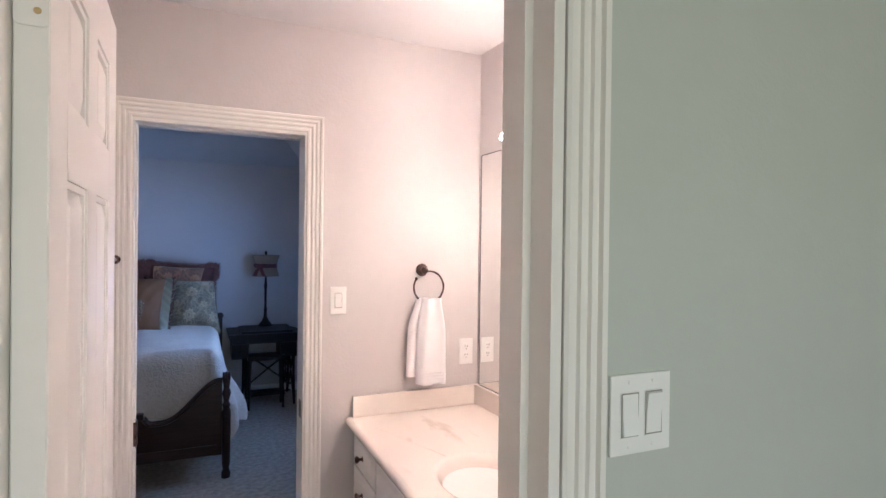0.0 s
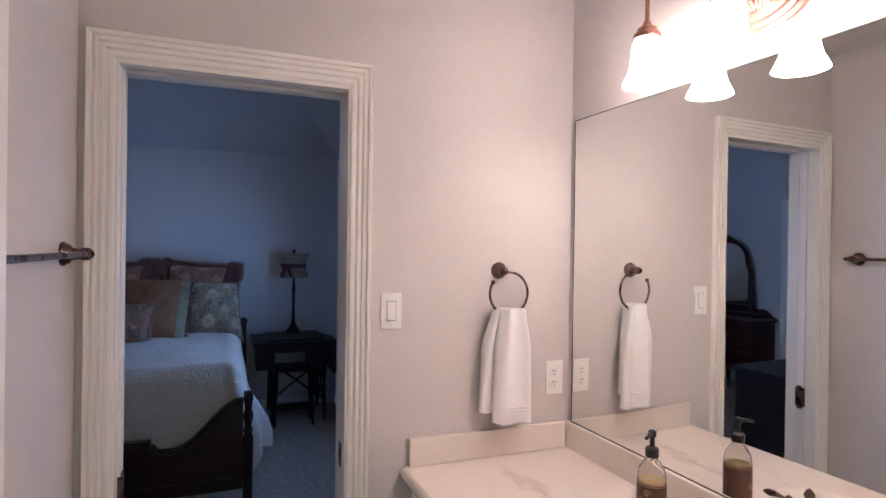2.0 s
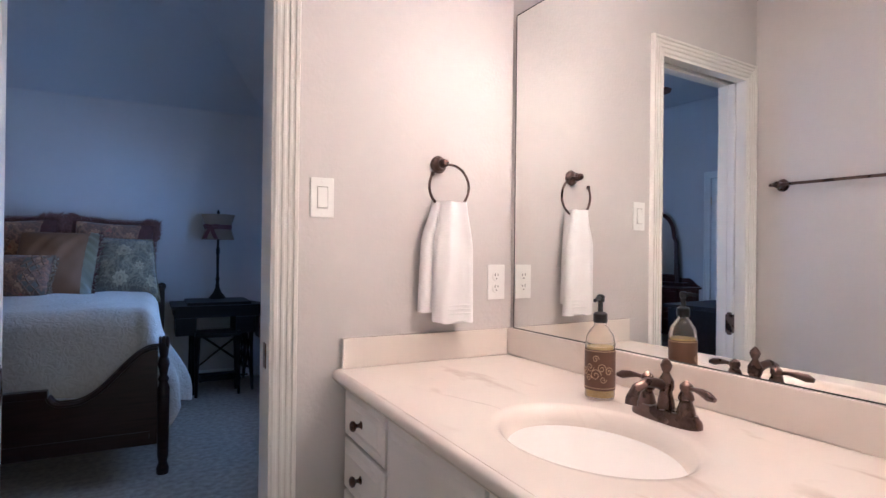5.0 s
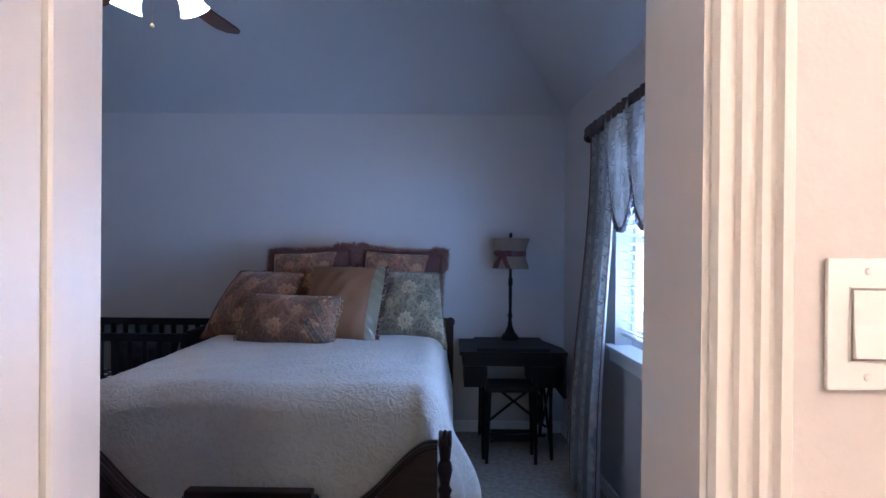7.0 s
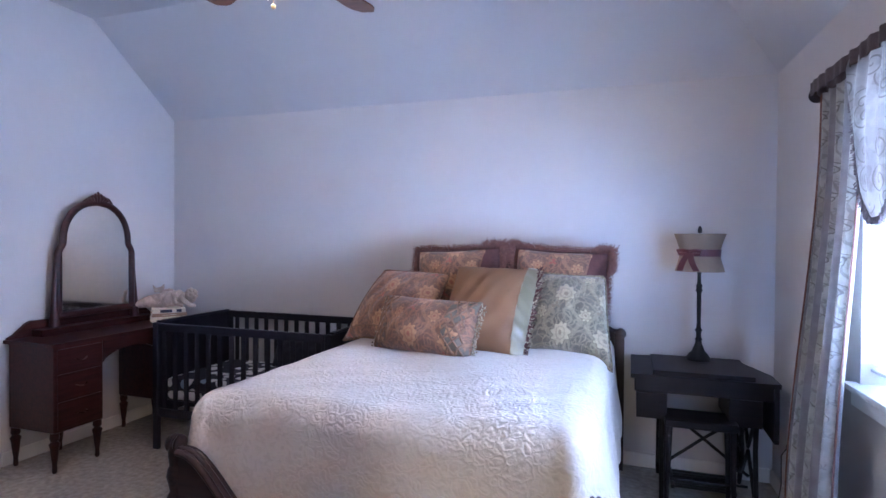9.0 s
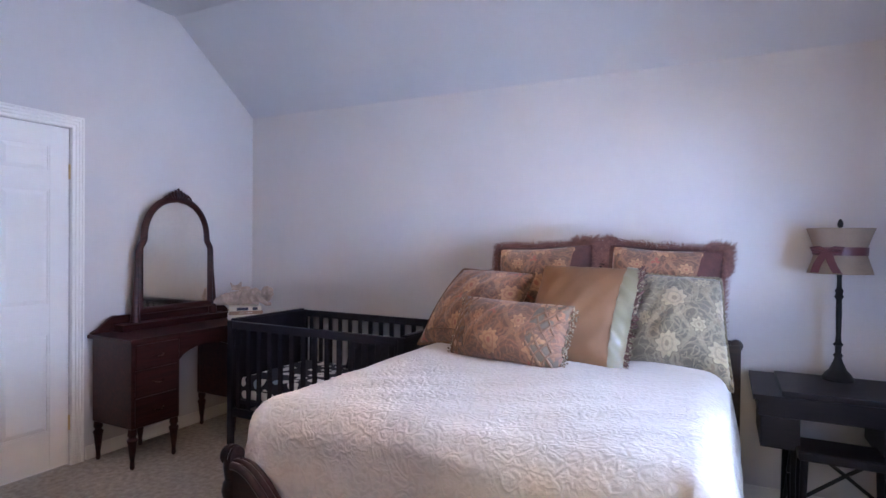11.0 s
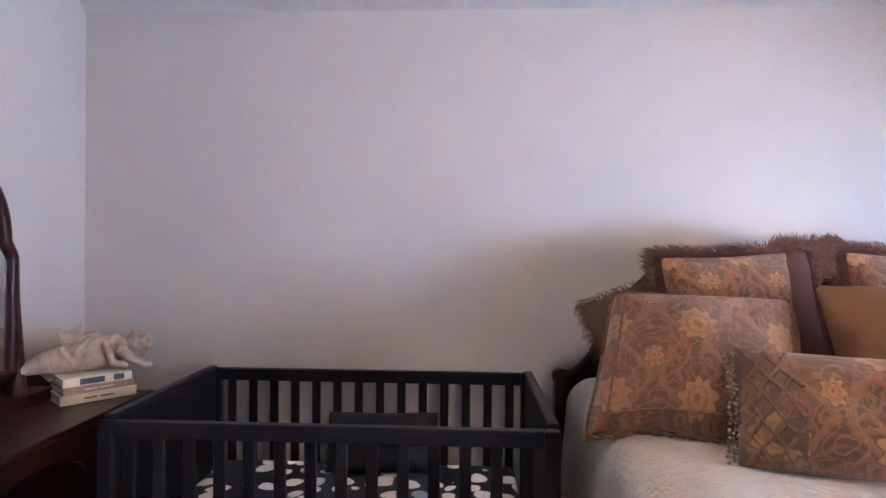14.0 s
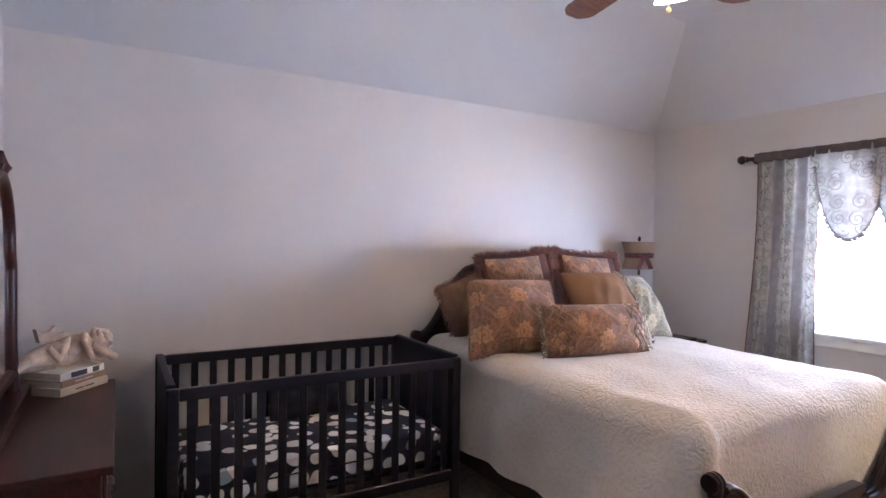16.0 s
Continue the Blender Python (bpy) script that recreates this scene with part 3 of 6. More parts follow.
def P(outline, d0, d1, axis="y"):
    return prism(bmesh.new(), outline, d0, d1, axis)


def sheet(bm, f, nu, nv, thick=0.0):
    """A surface f(u, v) over the unit square; thick gives it a back at that distance."""
    g = [[Vector(f(i / nu, j / nv)) for j in range(nv + 1)] for i in range(nu + 1)]
    front = [[bm.verts.new(p) for p in row] for row in g]
    for i in range(nu):
        for j in range(nv):
            bm.faces.new((front[i][j], front[i + 1][j], front[i + 1][j + 1], front[i][j + 1]))
    if thick:
        back = []
        for i in range(nu + 1):
            row = []
            for j in range(nv + 1):
                du = g[min(i + 1, nu)][j] - g[max(i - 1, 0)][j]
                dv = g[i][min(j + 1, nv)] - g[i][max(j - 1, 0)]
                nrm = du.cross(dv)
                nrm = nrm.normalized() if nrm.length > 1e-12 else Vector((0, 0, 1))
                row.append(bm.verts.new(g[i][j] - nrm * thick))
            back.append(row)
        for i in range(nu):
            for j in range(nv):
                bm.faces.new((back[i][j], back[i][j + 1], back[i + 1][j + 1], back[i + 1][j]))
        for i in range(nu):
            bm.faces.new((front[i][0], back[i][0], back[i + 1][0], front[i + 1][0]))
            bm.faces.new((front[i][nv], front[i + 1][nv], back[i + 1][nv], back[i][nv]))
        for j in range(nv):
            bm.faces.new((front[0][j], front[0][j + 1], back[0][j + 1], back[0][j]))
            bm.faces.new((front[nu][j], back[nu][j], back[nu][j + 1], front[nu][j + 1]))
    return bm


def smoothstep(a, b, x):
    t = min(1, max(0, (x - a) / (b - a)))
    return t * t * (3 - 2 * t)


# ---- the shell of the three spaces ----
HX0, HX1, HY0, HY1 = -1.3, 2.3, -1.5, 0.985      # hall
BX0, BX1, BY0, BY1 = -0.148, 1.474, 1.11, 2.762   # bathroom
RX0, RX1, RY0, RY1 = -3.178, 1.22, 2.897, 6.39    # bedroom
BH, RH, FLAT = 2.50, 2.37, 2.94                   # bathroom ceiling, bedroom eaves, bedroom flat ceiling
D1 = (-0.022, 0.640)                              # hall to bathroom opening
D2 = (-0.056, 0.600)                              # bathroom to bedroom opening
DH = 2.04

structure(part("floor_bath", B(BX0 - 0.1, BX1 + 0.1, BY0 - 0.06, BY1 + 0.07, -0.1, 0), VINYL), "beige tile floor of the bathroom")
structure(part("floor_hall", B(HX0 - 0.1, HX1 + 0.1, HY0 - 0.1, BY0 - 0.06, -0.1, 0), CARPET), "beige carpet in the hall")
structure(part("floor_bedroom", B(RX0 - 0.1, RX1 + 0.28, BY1 + 0.07, RY1 + 0.1, -0.1, 0), CARPET), "beige cut-pile bedroom carpet")


def wall_with_gap(name, x0, x1, y0, y1, top, gap, gap_top, material, label):
    bm = bmesh.new()
    box(bm, x0, gap[0], y0, y1, 0, top)
    box(bm, gap[1], x1, y0, y1, 0, top)
    box(bm, gap[0], gap[1], y0, y1, gap_top, top)
    return structure(part(name, bm, material), label, "wall")


# hall to bathroom wall: one leaf for each paint
wall_with_gap("wall_hall", HX0, HX1, HY1, 1.05, BH, D1, DH, HALL, "sage green painted hall wall")
wall_with_gap("wall_bath_entry", BX0, BX1 + 0.1, 1.05, BY0, BH, D1, DH, WALL, "warm grey bathroom wall round the entry door")
# bathroom to bedroom wall, with the pocket for the sliding door between two leaves
wall_with_gap("wall_bath_far", BX0, BX1, BY1, BY1 + 0.05, BH, D2, DH, WALL, "warm grey bathroom wall with a doorway")
wall_with_gap("wall_bedroom_entry", RX0, RX1 + 0.16, RY0 - 0.05, RY0, RH + 0.6, D2, DH, WALL, "pale grey bedroom wall with a doorway")
bm = bmesh.new()
box(bm, D2[1] + 0.02, BX1, BY1 + 0.05, RY0 - 0.05, 0, 2.4)
box(bm, D2[0] - 0.9, D2[0] - 0.85, BY1 + 0.05, RY0 - 0.05, 0, 2.4)
box(bm, D2[0] - 0.85, D2[1] + 0.02, BY1 + 0.05, RY0 - 0.05, DH + 0.04, 2.4)
structure(part("wall_core", bm, DARKSLOT), "framing inside the wall", "wall")
structure(part("wall_bath_west", B(BX0 - 0.1, BX0, BY0 - 0.06, BY1 + 0.05, 0, BH), WALL), "warm grey bathroom side wall", "wall")
MTURN = pose(1.442, BY1, 0, 0, 0, 1.75) @ pose(-BX1, -BY1, 0)   # the mirror wall stands a little out of square
mwall = structure(part("wall_bath_mirror", B(BX1, BX1 + 0.1, BY0 - 0.06, BY1 + 0.05, 0, BH), WALL), "warm grey bathroom wall behind the mirror", "wall")
mwall.matrix_world = MTURN
structure(part("ceiling_bath", B(BX0 - 0.1, BX1 + 0.1, 1.05, BY1 + 0.05, BH, BH + 0.1), CEIL), "off-white bathroom ceiling", "ceiling")
structure(part("ceiling_hall", B(HX0 - 0.1, HX1 + 0.1, HY0 - 0.1, 1.05, BH, BH + 0.1), CEIL), "off-white hall ceiling", "ceiling")
structure(part("wall_hall_west", B(HX0 - 0.1, HX0, HY0, 1.05, 0, BH), HALL), "sage green hall wall", "wall")
structure(part("wall_hall_east", B(HX1, HX1 + 0.1, HY0, 1.05, 0, BH), HALL), "sage green hall wall", "wall")
# unseen back wall, left open for the added window
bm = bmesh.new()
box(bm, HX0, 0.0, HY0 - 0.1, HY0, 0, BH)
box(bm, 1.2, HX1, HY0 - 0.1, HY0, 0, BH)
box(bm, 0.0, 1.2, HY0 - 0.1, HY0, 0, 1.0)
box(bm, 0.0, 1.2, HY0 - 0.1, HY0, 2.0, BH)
structure(part("wall_hall_back", bm, HALL), "sage green unseen hall wall with an added window opening", "wall")

# bedroom shell; the window wall stands a little out of square
WTURN = pose(RX1, RY1, 0, 0, 0, 2.0) @ pose(-RX1, -RY1, 0)
SKEW = 0.15
WY0, WY1, WZ0, WZ1 = 3.92, 5.24, 0.86, 2.0     # window opening
structure(part("wall_headboard", B(RX0 - 0.1, RX1 + 0.16, RY1, RY1 + 0.1, 0, RH), WALL), "pale grey bedroom wall behind the bed", "wall")
bm = bmesh.new()
box(bm, RX1, RX1 + 0.16, RY0 - 0.05, WY0, 0, RH)
box(bm, RX1, RX1 + 0.16, WY1, RY1, 0, RH)
box(bm, RX1, RX1 + 0.16, WY0, WY1, 0, WZ0)
box(bm, RX1, RX1 + 0.16, WY0, WY1, WZ1, RH)
structure(part("wall_window", bm, WALL), "pale grey bedroom wall with a window", "wall").matrix_world = WTURN
LD = (4.14, 4.955)                              # bedroom's white door, in the wall by the dressing table
yf, xf = 5.66, 0.60                             # where the slopes reach the flat ceiling
outline = [(RY0 - 0.05, 0), (LD[0], 0), (LD[0], DH - 0.02), (LD[1], DH - 0.02), (LD[1], 0), (RY1, 0), (RY1, RH), (yf, FLAT), (RY0 - 0.05, FLAT)]
structure(part("wall_door_side", P(outline, RX0 - 0.1, RX0, "x"), WALL), "pale grey bedroom gable wall", "wall")
structure(part("wall_entry_gable", B(RX0, RX1 + 0.16, RY0 - 0.05, RY0 - 0.001, RH + 0.6, FLAT), WALL), "pale grey wall above the doorway", "wall")
bm = bmesh.new()
q = [bm.verts.new(p) for p in ((RX0, RY1, RH), (RX1, RY1, RH), (xf, yf, FLAT), (RX0, yf, FLAT), (RX1 + SKEW, RY0 - 0.05, RH), (xf + SKEW, RY0 - 0.05, FLAT), (RX0, RY0 - 0.05, FLAT))]
bm.faces.new((q[0], q[1], q[2], q[3]))
bm.faces.new((q[1], q[4], q[5], q[2]))
bm.faces.new((q[3], q[2], q[5], q[6]))
ret = bmesh.ops.extrude_face_region(bm, geom=list(bm.faces))
bmesh.ops.translate(bm, vec=(0, 0, 0.08), verts=[v for v in ret["geom"] if isinstance(v, bmesh.types.BMVert)])
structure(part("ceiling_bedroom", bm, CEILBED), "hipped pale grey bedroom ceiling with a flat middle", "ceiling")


def skirting(name, runs, material=WHITE):
    bm = bmesh.new()
    for x0, x1, y0, y1 in runs:
        box(bm, x0, x1, y0, y1, 0, 0.085, 0.004, 1)
    return structure(part(name, bm, material), "white painted skirting board", "baseboard")


skirting("baseboard_bedroom", [(RX0 + 0.014, RX1 - 0.014, RY1 - 0.014, RY1), (RX0, RX0 + 0.014, LD[1] + 0.09, RY1), (RX0, RX0 + 0.014, RY0, LD[0] - 0.09),
                               (RX0 + 0.014, D2[0] - 0.10, RY0, RY0 + 0.014), (D2[1] + 0.10, RX1 - 0.014, RY0, RY0 + 0.014)])

skirting("baseboard_window", [(RX1 - 0.014, RX1, RY0 + 0.016, RY1 - 0.016)]).matrix_world = WTURN

# fluted casing: (distance from the opening, height off the wall)
FLUTED = [(0, 0), (0, 0.012), (0.006, 0.016), (0.016, 0.016), (0.019, 0.010), (0.027, 0.010), (0.030, 0.016), (0.038, 0.017), (0.041, 0.011),
          (0.049, 0.011), (0.052, 0.017), (0.060, 0.018), (0.063, 0.012), (0.070, 0.012), (0.073, 0.020), (0.084, 0.021), (0.088, 0.016), (0.088, 0)]


def casing(name, a, b, top, at, out, axis="x"):
    """Mitred casing round an opening from a to b; the wall's face lies at `at`, out is +1 or -1."""
    bm = bmesh.new()
    rows = []
    for w, h in FLUTED:
        w *= 0.82
        ring = [(a - w, 0), (a - w, top + w), (b + w, top + w), (b + w, 0)]
        rows.append([bm.verts.new((u, at + out * h, z) if axis == "x" else (at + out * h, u, z)) for u, z in ring])
    for r0, r1 in zip(rows, rows[1:]):
        for i in range(3):
            bm.faces.new((r0[i], r0[i + 1], r1[i + 1], r1[i]))
    return structure(part(name, bm, WHITE), "ivory painted fluted door casing", "trim")


casing("trim_entry_hall", D1[0] + 0.004, D1[1] + 0.008, DH, HY1, -1)
casing("trim_entry_bath", D1[0] - 0.004, D1[1] + 0.008, DH, BY0, 1)
casing("trim_bedroom_bath", D2[0] + 0.0, D2[1] + 0.0, DH, BY1, -1)
casing("trim_bedroom_far", D2[0] - 0.004, D2[1] + 0.004, DH, RY0, 1)
casing("trim_bedroom_door", LD[0] - 0.004, LD[1] + 0.004, DH - 0.02, RX0, 1, "y")

# jambs
bm = bmesh.new()
box(bm, D1[1] - 0.012, D1[1] + 0.006, HY1 - 0.008, BY0 + 0.008, 0, DH)
box(bm, D1[0] - 0.006, D1[0] + 0.008, HY1 - 0.008, BY0 + 0.004, 0, DH)
box(bm, D1[0] + 0.008, D1[1] - 0.012, HY1 - 0.008, BY0 + 0.008, DH - 0.012, DH + 0.006)
box(bm, D1[1] - 0.026, D1[1] - 0.012, 1.03, 1.065, 0, DH - 0.012)
structure(part("trim_entry_jamb", bm, WHITE), "ivory painted door jamb with a stop", "trim")
bm = bmesh.new()
box(bm, D2[1] - 0.006, D2[1] + 0.006, BY1 - 0.008, RY0 + 0.008, 0, DH)
for y0, y1 in ((BY1 - 0.008, BY1 + 0.045), (RY0 - 0.045, RY0 + 0.008)):
    box(bm, D2[0] - 0.006, D2[0] + 0.006, y0, y1, 0, DH)
    box(bm, D2[0] + 0.006, D2[1] - 0.006, y0, y1, DH - 0.012, DH + 0.006)
structure(part("trim_pocket_jamb", bm, WHITE), "ivory painted split jamb of the pocket door", "trim")


def panel_door(name, width, height, thick, label):
    """Six-panel door in its own x (width), y (thickness), z."""
    ob = thing(name, label, "door")
    ob["kind"] = "structure"
    t = thick / 2
    st, mid = 0.105, 0.09
    xs = [(st, (width - mid) / 2), ((width + mid) / 2, width - st)]
    zs = [(0.22, 0.80), (0.96, 1.635), (1.735, height - 0.11)]
    bm = bmesh.new()
    box(bm, 0, st, -t, t, 0, height, 0.002, 1)
    box(bm, width - st, width, -t, t, 0, height, 0.002, 1)
    box(bm, (width - mid) / 2, (width + mid) / 2, -t, t, 0.0, height)
    for z0, z1 in ((0, 0.22), (0.80, 0.96), (1.635, 1.735), (height - 0.11, height)):
        for x0, x1 in xs:
            box(bm, x0, x1, -t, t, z0, z1)
    part("door_frame", bm, DOORP, ob)
    for x0, x1 in xs:
        for z0, z1 in zs:
            bm = bmesh.new()
            box(bm, x0, x1, -t + 0.012, t - 0.012, z0, z1)
            for s in (-1, 1):
                w = 0.035
                lo = [(x0 + 0.006, z0 + 0.006), (x1 - 0.006, z0 + 0.006), (x1 - 0.006, z1 - 0.006), (x0 + 0.006, z1 - 0.006)]
                hi = [(x0 + w, z0 + w), (x1 - w, z0 + w), (x1 - w, z1 - w), (x0 + w, z1 - w)]
                va = [bm.verts.new((x, s * (t - 0.0125), z)) for x, z in lo]
                vb = [bm.verts.new((x, s * (t - 0.003), z)) for x, z in hi]
                for i in range(4):
                    bm.faces.new((va[i], va[(i + 1) % 4], vb[(i + 1) % 4], vb[i]))
                bm.faces.new(vb)
            part("door_panel", bm, DOORP, ob)
            bm = bmesh.new()
            for s in (-1, 1):
                for bx in ((x0, x0 + 0.010, z0, z1), (x1 - 0.010, x1, z0, z1), (x0 + 0.010, x1 - 0.010, z0, z0 + 0.010), (x0 + 0.010, x1 - 0.010, z1 - 0.010, z1)):
                    box(bm, bx[0], bx[1], s * (t - 0.012), s * (t - 0.004), bx[2], bx[3])
            part("panel_moulding", bm, DOORP, ob)
    return ob


def knob(parent, m):
    part("door_knob", L([(0.032, 0), (0.034, 0.004), (0.028, 0.010), (0.012, 0.014), (0.010, 0.030), (0.020, 0.036), (0.029, 0.048), (0.028, 0.060), (0.016, 0.070), (0.002, 0.072)], m, 20), BRONZE, parent, "dark bronze round knob", True)


# entry door, open against the bathroom's side wall
door = panel_door("door_1", 0.632, 2.02, 0.036, "white six-panel bathroom door standing open against the side wall")
knob(door, Matrix.Translation((0.575, -0.018, 0.93)) @ Matrix.Rotation(radians(90), 4, "X"))
knob(door, Matrix.Translation((0.575, 0.018, 0.93)) @ Matrix.Rotation(radians(-90), 4, "X"))
door.matrix_world = pose(0.005, 1.108, 0.008, 0, 0, 91.0)
for hz in (0.2, 1.0, 1.846):
    bm = bmesh.new()
    outline = []
    for cy, cz, a0 in ((0.009, 0.040, 0), (-0.009, 0.040, 90), (-0.009, -0.040, 180), (0.009, -0.040, 270)):
        for k in range(5):
            a = radians(a0 + 22.5 * k)
            outline.append((cy + 0.008 * math.cos(a), hz + cz + 0.008 * math.sin(a)))
    prism(bm, outline, -0.003, 0.001, "x")
    leaf = part("hinge", bm, DOORP, door, "painted butt hinge")
    for dy, dz in ((0.006, 0.03), (-0.006, 0.01), (0.006, -0.01), (-0.006, -0.03)):
        part("screw", L([(0.0042, 0), (0.0036, 0.0012), (0.001, 0.0014)], Matrix.Translation((-0.003, dy, hz + dz)) @ Matrix.Rotation(radians(-90), 4, "Y"), 10), BRASS, leaf)

# the bedroom's closed white door
door = panel_door("door_2", LD[1] - LD[0] - 0.008, DH - 0.035, 0.036, "white six-panel bedroom door, closed")
door.matrix_world = pose(RX0 - 0.022, LD[0] + 0.004, 0.01, 0, 0, 90)
knob(door, Matrix.Translation((0.065, -0.018, 0.93)) @ Matrix.Rotation(radians(90), 4, "X"))
for hz in (0.25, 1.75):
    part("hinge", L([(0.006, -0.045), (0.006, 0.045)], Matrix.Translation((LD[1] - LD[0] - 0.006, -0.022, hz)), 10), BRASS, door)

# pocket door, slid into the wall so that only its edge shows
pd = thing("door_3", "white pocket door slid into the wall", "door", (D2[0] - 0.782, (BY1 + RY0) / 2, 0.01))
pd["kind"] = "structure"
part("door_slab", B(0, 0.795, -0.018, 0.018, 0, 2.02, 0.003, 1), DOORP, pd)
bm = B(0.793, 0.798, -0.013, 0.013, 0.735, 0.85, 0.002, 1)
box(bm, 0.755, 0.80, -0.021, 0.021, 0.745, 0.84, 0.003, 1)
part("edge_pull", bm, BRONZE, pd, "dark bronze edge pull")
part("strike_plate", B(D2[1] - 0.0095, D2[1] - 0.0055, 2.80, 2.835, 0.80, 0.875, 0.001, 1), BRONZE)
sp = bpy.data.objects["strike_plate"]
tagged(sp, "dark bronze strike plate set in the door jamb", "strike plate")

# ---- bathroom ----
def counter_top():
    cx, cy, ax, ay = 1.075, 1.95, 0.165, 0.215
    x0, x1, y0, y1, z = 0.795, 1.51, BY0 + 0.002, BY1 - 0.001, 0.79
    n = 96
    bm = bmesh.new()
    angs = sorted([2 * math.pi * i / n for i in range(n)] + [math.atan2(sy - cy, sx - cx) % (2 * math.pi) for sx in (x0, x1) for sy in (y0, y1)])
    def edge(a):
        c, s = math.cos(a), math.sin(a)
        k = min(((x1 if c > 0 else x0) - cx) / c if abs(c) > 1e-9 else 9, ((y1 if s > 0 else y0) - cy) / s if abs(s) > 1e-9 else 9)
        return cx + k * c, cy + k * s
    rings = []
    rings.append([bm.verts.new((*edge(a), z - 0.04)) for a in angs])
    rings.append([bm.verts.new((*edge(a), z - 0.008)) for a in angs])
    rings.append([bm.verts.new((edge(a)[0] + (0.006 if edge(a)[0] < x0 + 0.001 else 0), edge(a)[1], z)) for a in angs])
    prof = [(1.14, 0), (1.06, -0.001), (1.0, -0.008), (0.94, -0.030), (0.86, -0.062), (0.72, -0.10), (0.5, -0.125), (0.25, -0.135), (0.09, -0.137)]
    for k, dz in prof:
        rings.append([bm.verts.new((cx + k * ax * math.cos(a), cy + k * ay * math.sin(a), z + dz)) for a in angs])
    m = len(angs)
    for a, b in zip(rings, rings[1:]):
        for i in range(m):
            bm.faces.new((a[i], a[(i + 1) % m], b[(i + 1) % m], b[i]))
    bm.faces.new(rings[-1])
    return bm


vt = thing("bathroom_counter", "cream cultured marble counter with a moulded oval basin", "counter", (0, 0, 0))
part("countertop", counter_top(), MARBLE, vt, "", True, 35)
part("front_edge", T([(0.801, BY0 + 0.003, 0.771), (0.801, BY1 - 0.002, 0.771)], 0.0185, 12), MARBLE, vt, "", True)
part("backsplash", B(1.4525, 1.4735, BY0 + 0.003, BY1 - 0.001, 0.7905, 0.884, 0.004), MARBLE, vt).matrix_world = MTURN
part("side_splash", B(0.812, 1.417, BY1 - 0.021, BY1 - 0.001, 0.7905, 0.884, 0.004), MARBLE, vt)
part("drain", L([(0.022, 0), (0.022, 0.003), (0.016, 0.005), (0.002, 0.004)], Matrix.Translation((1.075, 1.95, 0.6535))), BRONZE, vt)

cab = thing("vanity_cabinet", "white painted bathroom cabinet with raised drawer fronts", "cabinet", (0, 0, 0))
part("body", B(0.835, 1.47, BY0 + 0.004, BY1 - 0.003, 0.09, 0.749), DOORP, cab)
part("toe_kick", B(0.90, 1.47, BY0 + 0.004, BY1 - 0.003, 0.0, 0.089), DARKSLOT, cab)


def front(name, y0, y1, z0, z1, knobs):
    f = part(name, B(0.817, 0.834, y0, y1, z0, z1, 0.004), DOORP, cab)
    w = 0.022
    bm = bmesh.new()
    lo = [(y0 + w, z0 + w), (y1 - w, z0 + w), (y1 - w, z1 - w), (y0 + w, z1 - w)]
    hi = [(y0 + w + 0.016, z0 + w + 0.016), (y1 - w - 0.016, z0 + w + 0.016), (y1 - w - 0.016, z1 - w - 0.016), (y0 + w + 0.016, z1 - w - 0.016)]
    va = [bm.verts.new((0.8168, y, z)) for y, z in lo]
    vb = [bm.verts.new((0.811, y, z)) for y, z in hi]
    for i in range(4):
        bm.faces.new((va[i], va[(i + 1) % 4], vb[(i + 1) % 4], vb[i]))
    bm.faces.new(vb)
    part("raised_field", bm, DOORP, f)
    for ky, kz in knobs:
        part("knob", L([(0.012, 0), (0.008, 0.003), (0.005, 0.008), (0.006, 0.014), (0.014, 0.020), (0.015, 0.026), (0.010, 0.031), (0.001, 0.032)], Matrix.Translation((0.811, ky, kz)) @ Matrix.Rotation(radians(-90), 4, "Y"), 16), BRONZE, f, "dark bronze knob", True)


for z0, z1 in ((0.60, 0.735), (0.44, 0.588), (0.12, 0.428)):
    front("drawer_front", 2.41, 2.735, z0, z1, [(2.5725, (z0 + z1) / 2)])
    front("drawer_front", 1.14, 1.46, z0, z1, [(1.30, (z0 + z1) / 2)])
front("cabinet_door", 1.475, 1.925, 0.12, 0.735, [(1.89, 0.66)])
front("cabinet_door", 1.94, 2.395, 0.12, 0.735, [(1.975, 0.66)])

mr = thing("wall_mirror", "large frameless bathroom mirror standing on the backsplash", "mirror", (0, 0, 0))
mr.matrix_world = MTURN
part("mirror_glass", B(1.4685, 1.4735, 1.16, BY1 - 0.030, 0.887, 2.0), MIRROR, mr)
part("mirror_edge", B(1.4665, 1.4735, 1.16, BY1 - 0.030, 0.8815, 0.8865), DARKSLOT, mr, "thin dark lower edge")
part("mirror_top_edge", B(1.4675, 1.4735, 1.16, BY1 - 0.030, 2.0005, 2.003), DARKSLOT, mr)
part("mirror_side_edge", B(1.4675, 1.4735, BY1 - 0.0295, BY1 - 0.027, 0.887, 2.0), DARKSLOT, mr)

# three-bell light over the mirror
fx = thing("vanity_light", "copper-bronze bathroom wall light with three frosted glass bells, switched on", "wall light", (1.460, 1.97, 2.15))
bm = bmesh.new()
prof = [(1.0, 0.0), (1.0, 0.008), (0.92, 0.013), (0.90, 0.020), (0.78, 0.022), (0.74, 0.030), (0.3, 0.034), (0.02, 0.035)]
rings = [[bm.verts.new((-d, 0.135 * r * math.cos(2 * math.pi * i / 40), 0.085 * r * math.sin(2 * math.pi * i / 40))) for i in range(40)] for r, d in prof]
for a, b in zip(rings, rings[1:]):
    for i in range(40):
        bm.faces.new((a[i], a[(i + 1) % 40], b[(i + 1) % 40], b[i]))
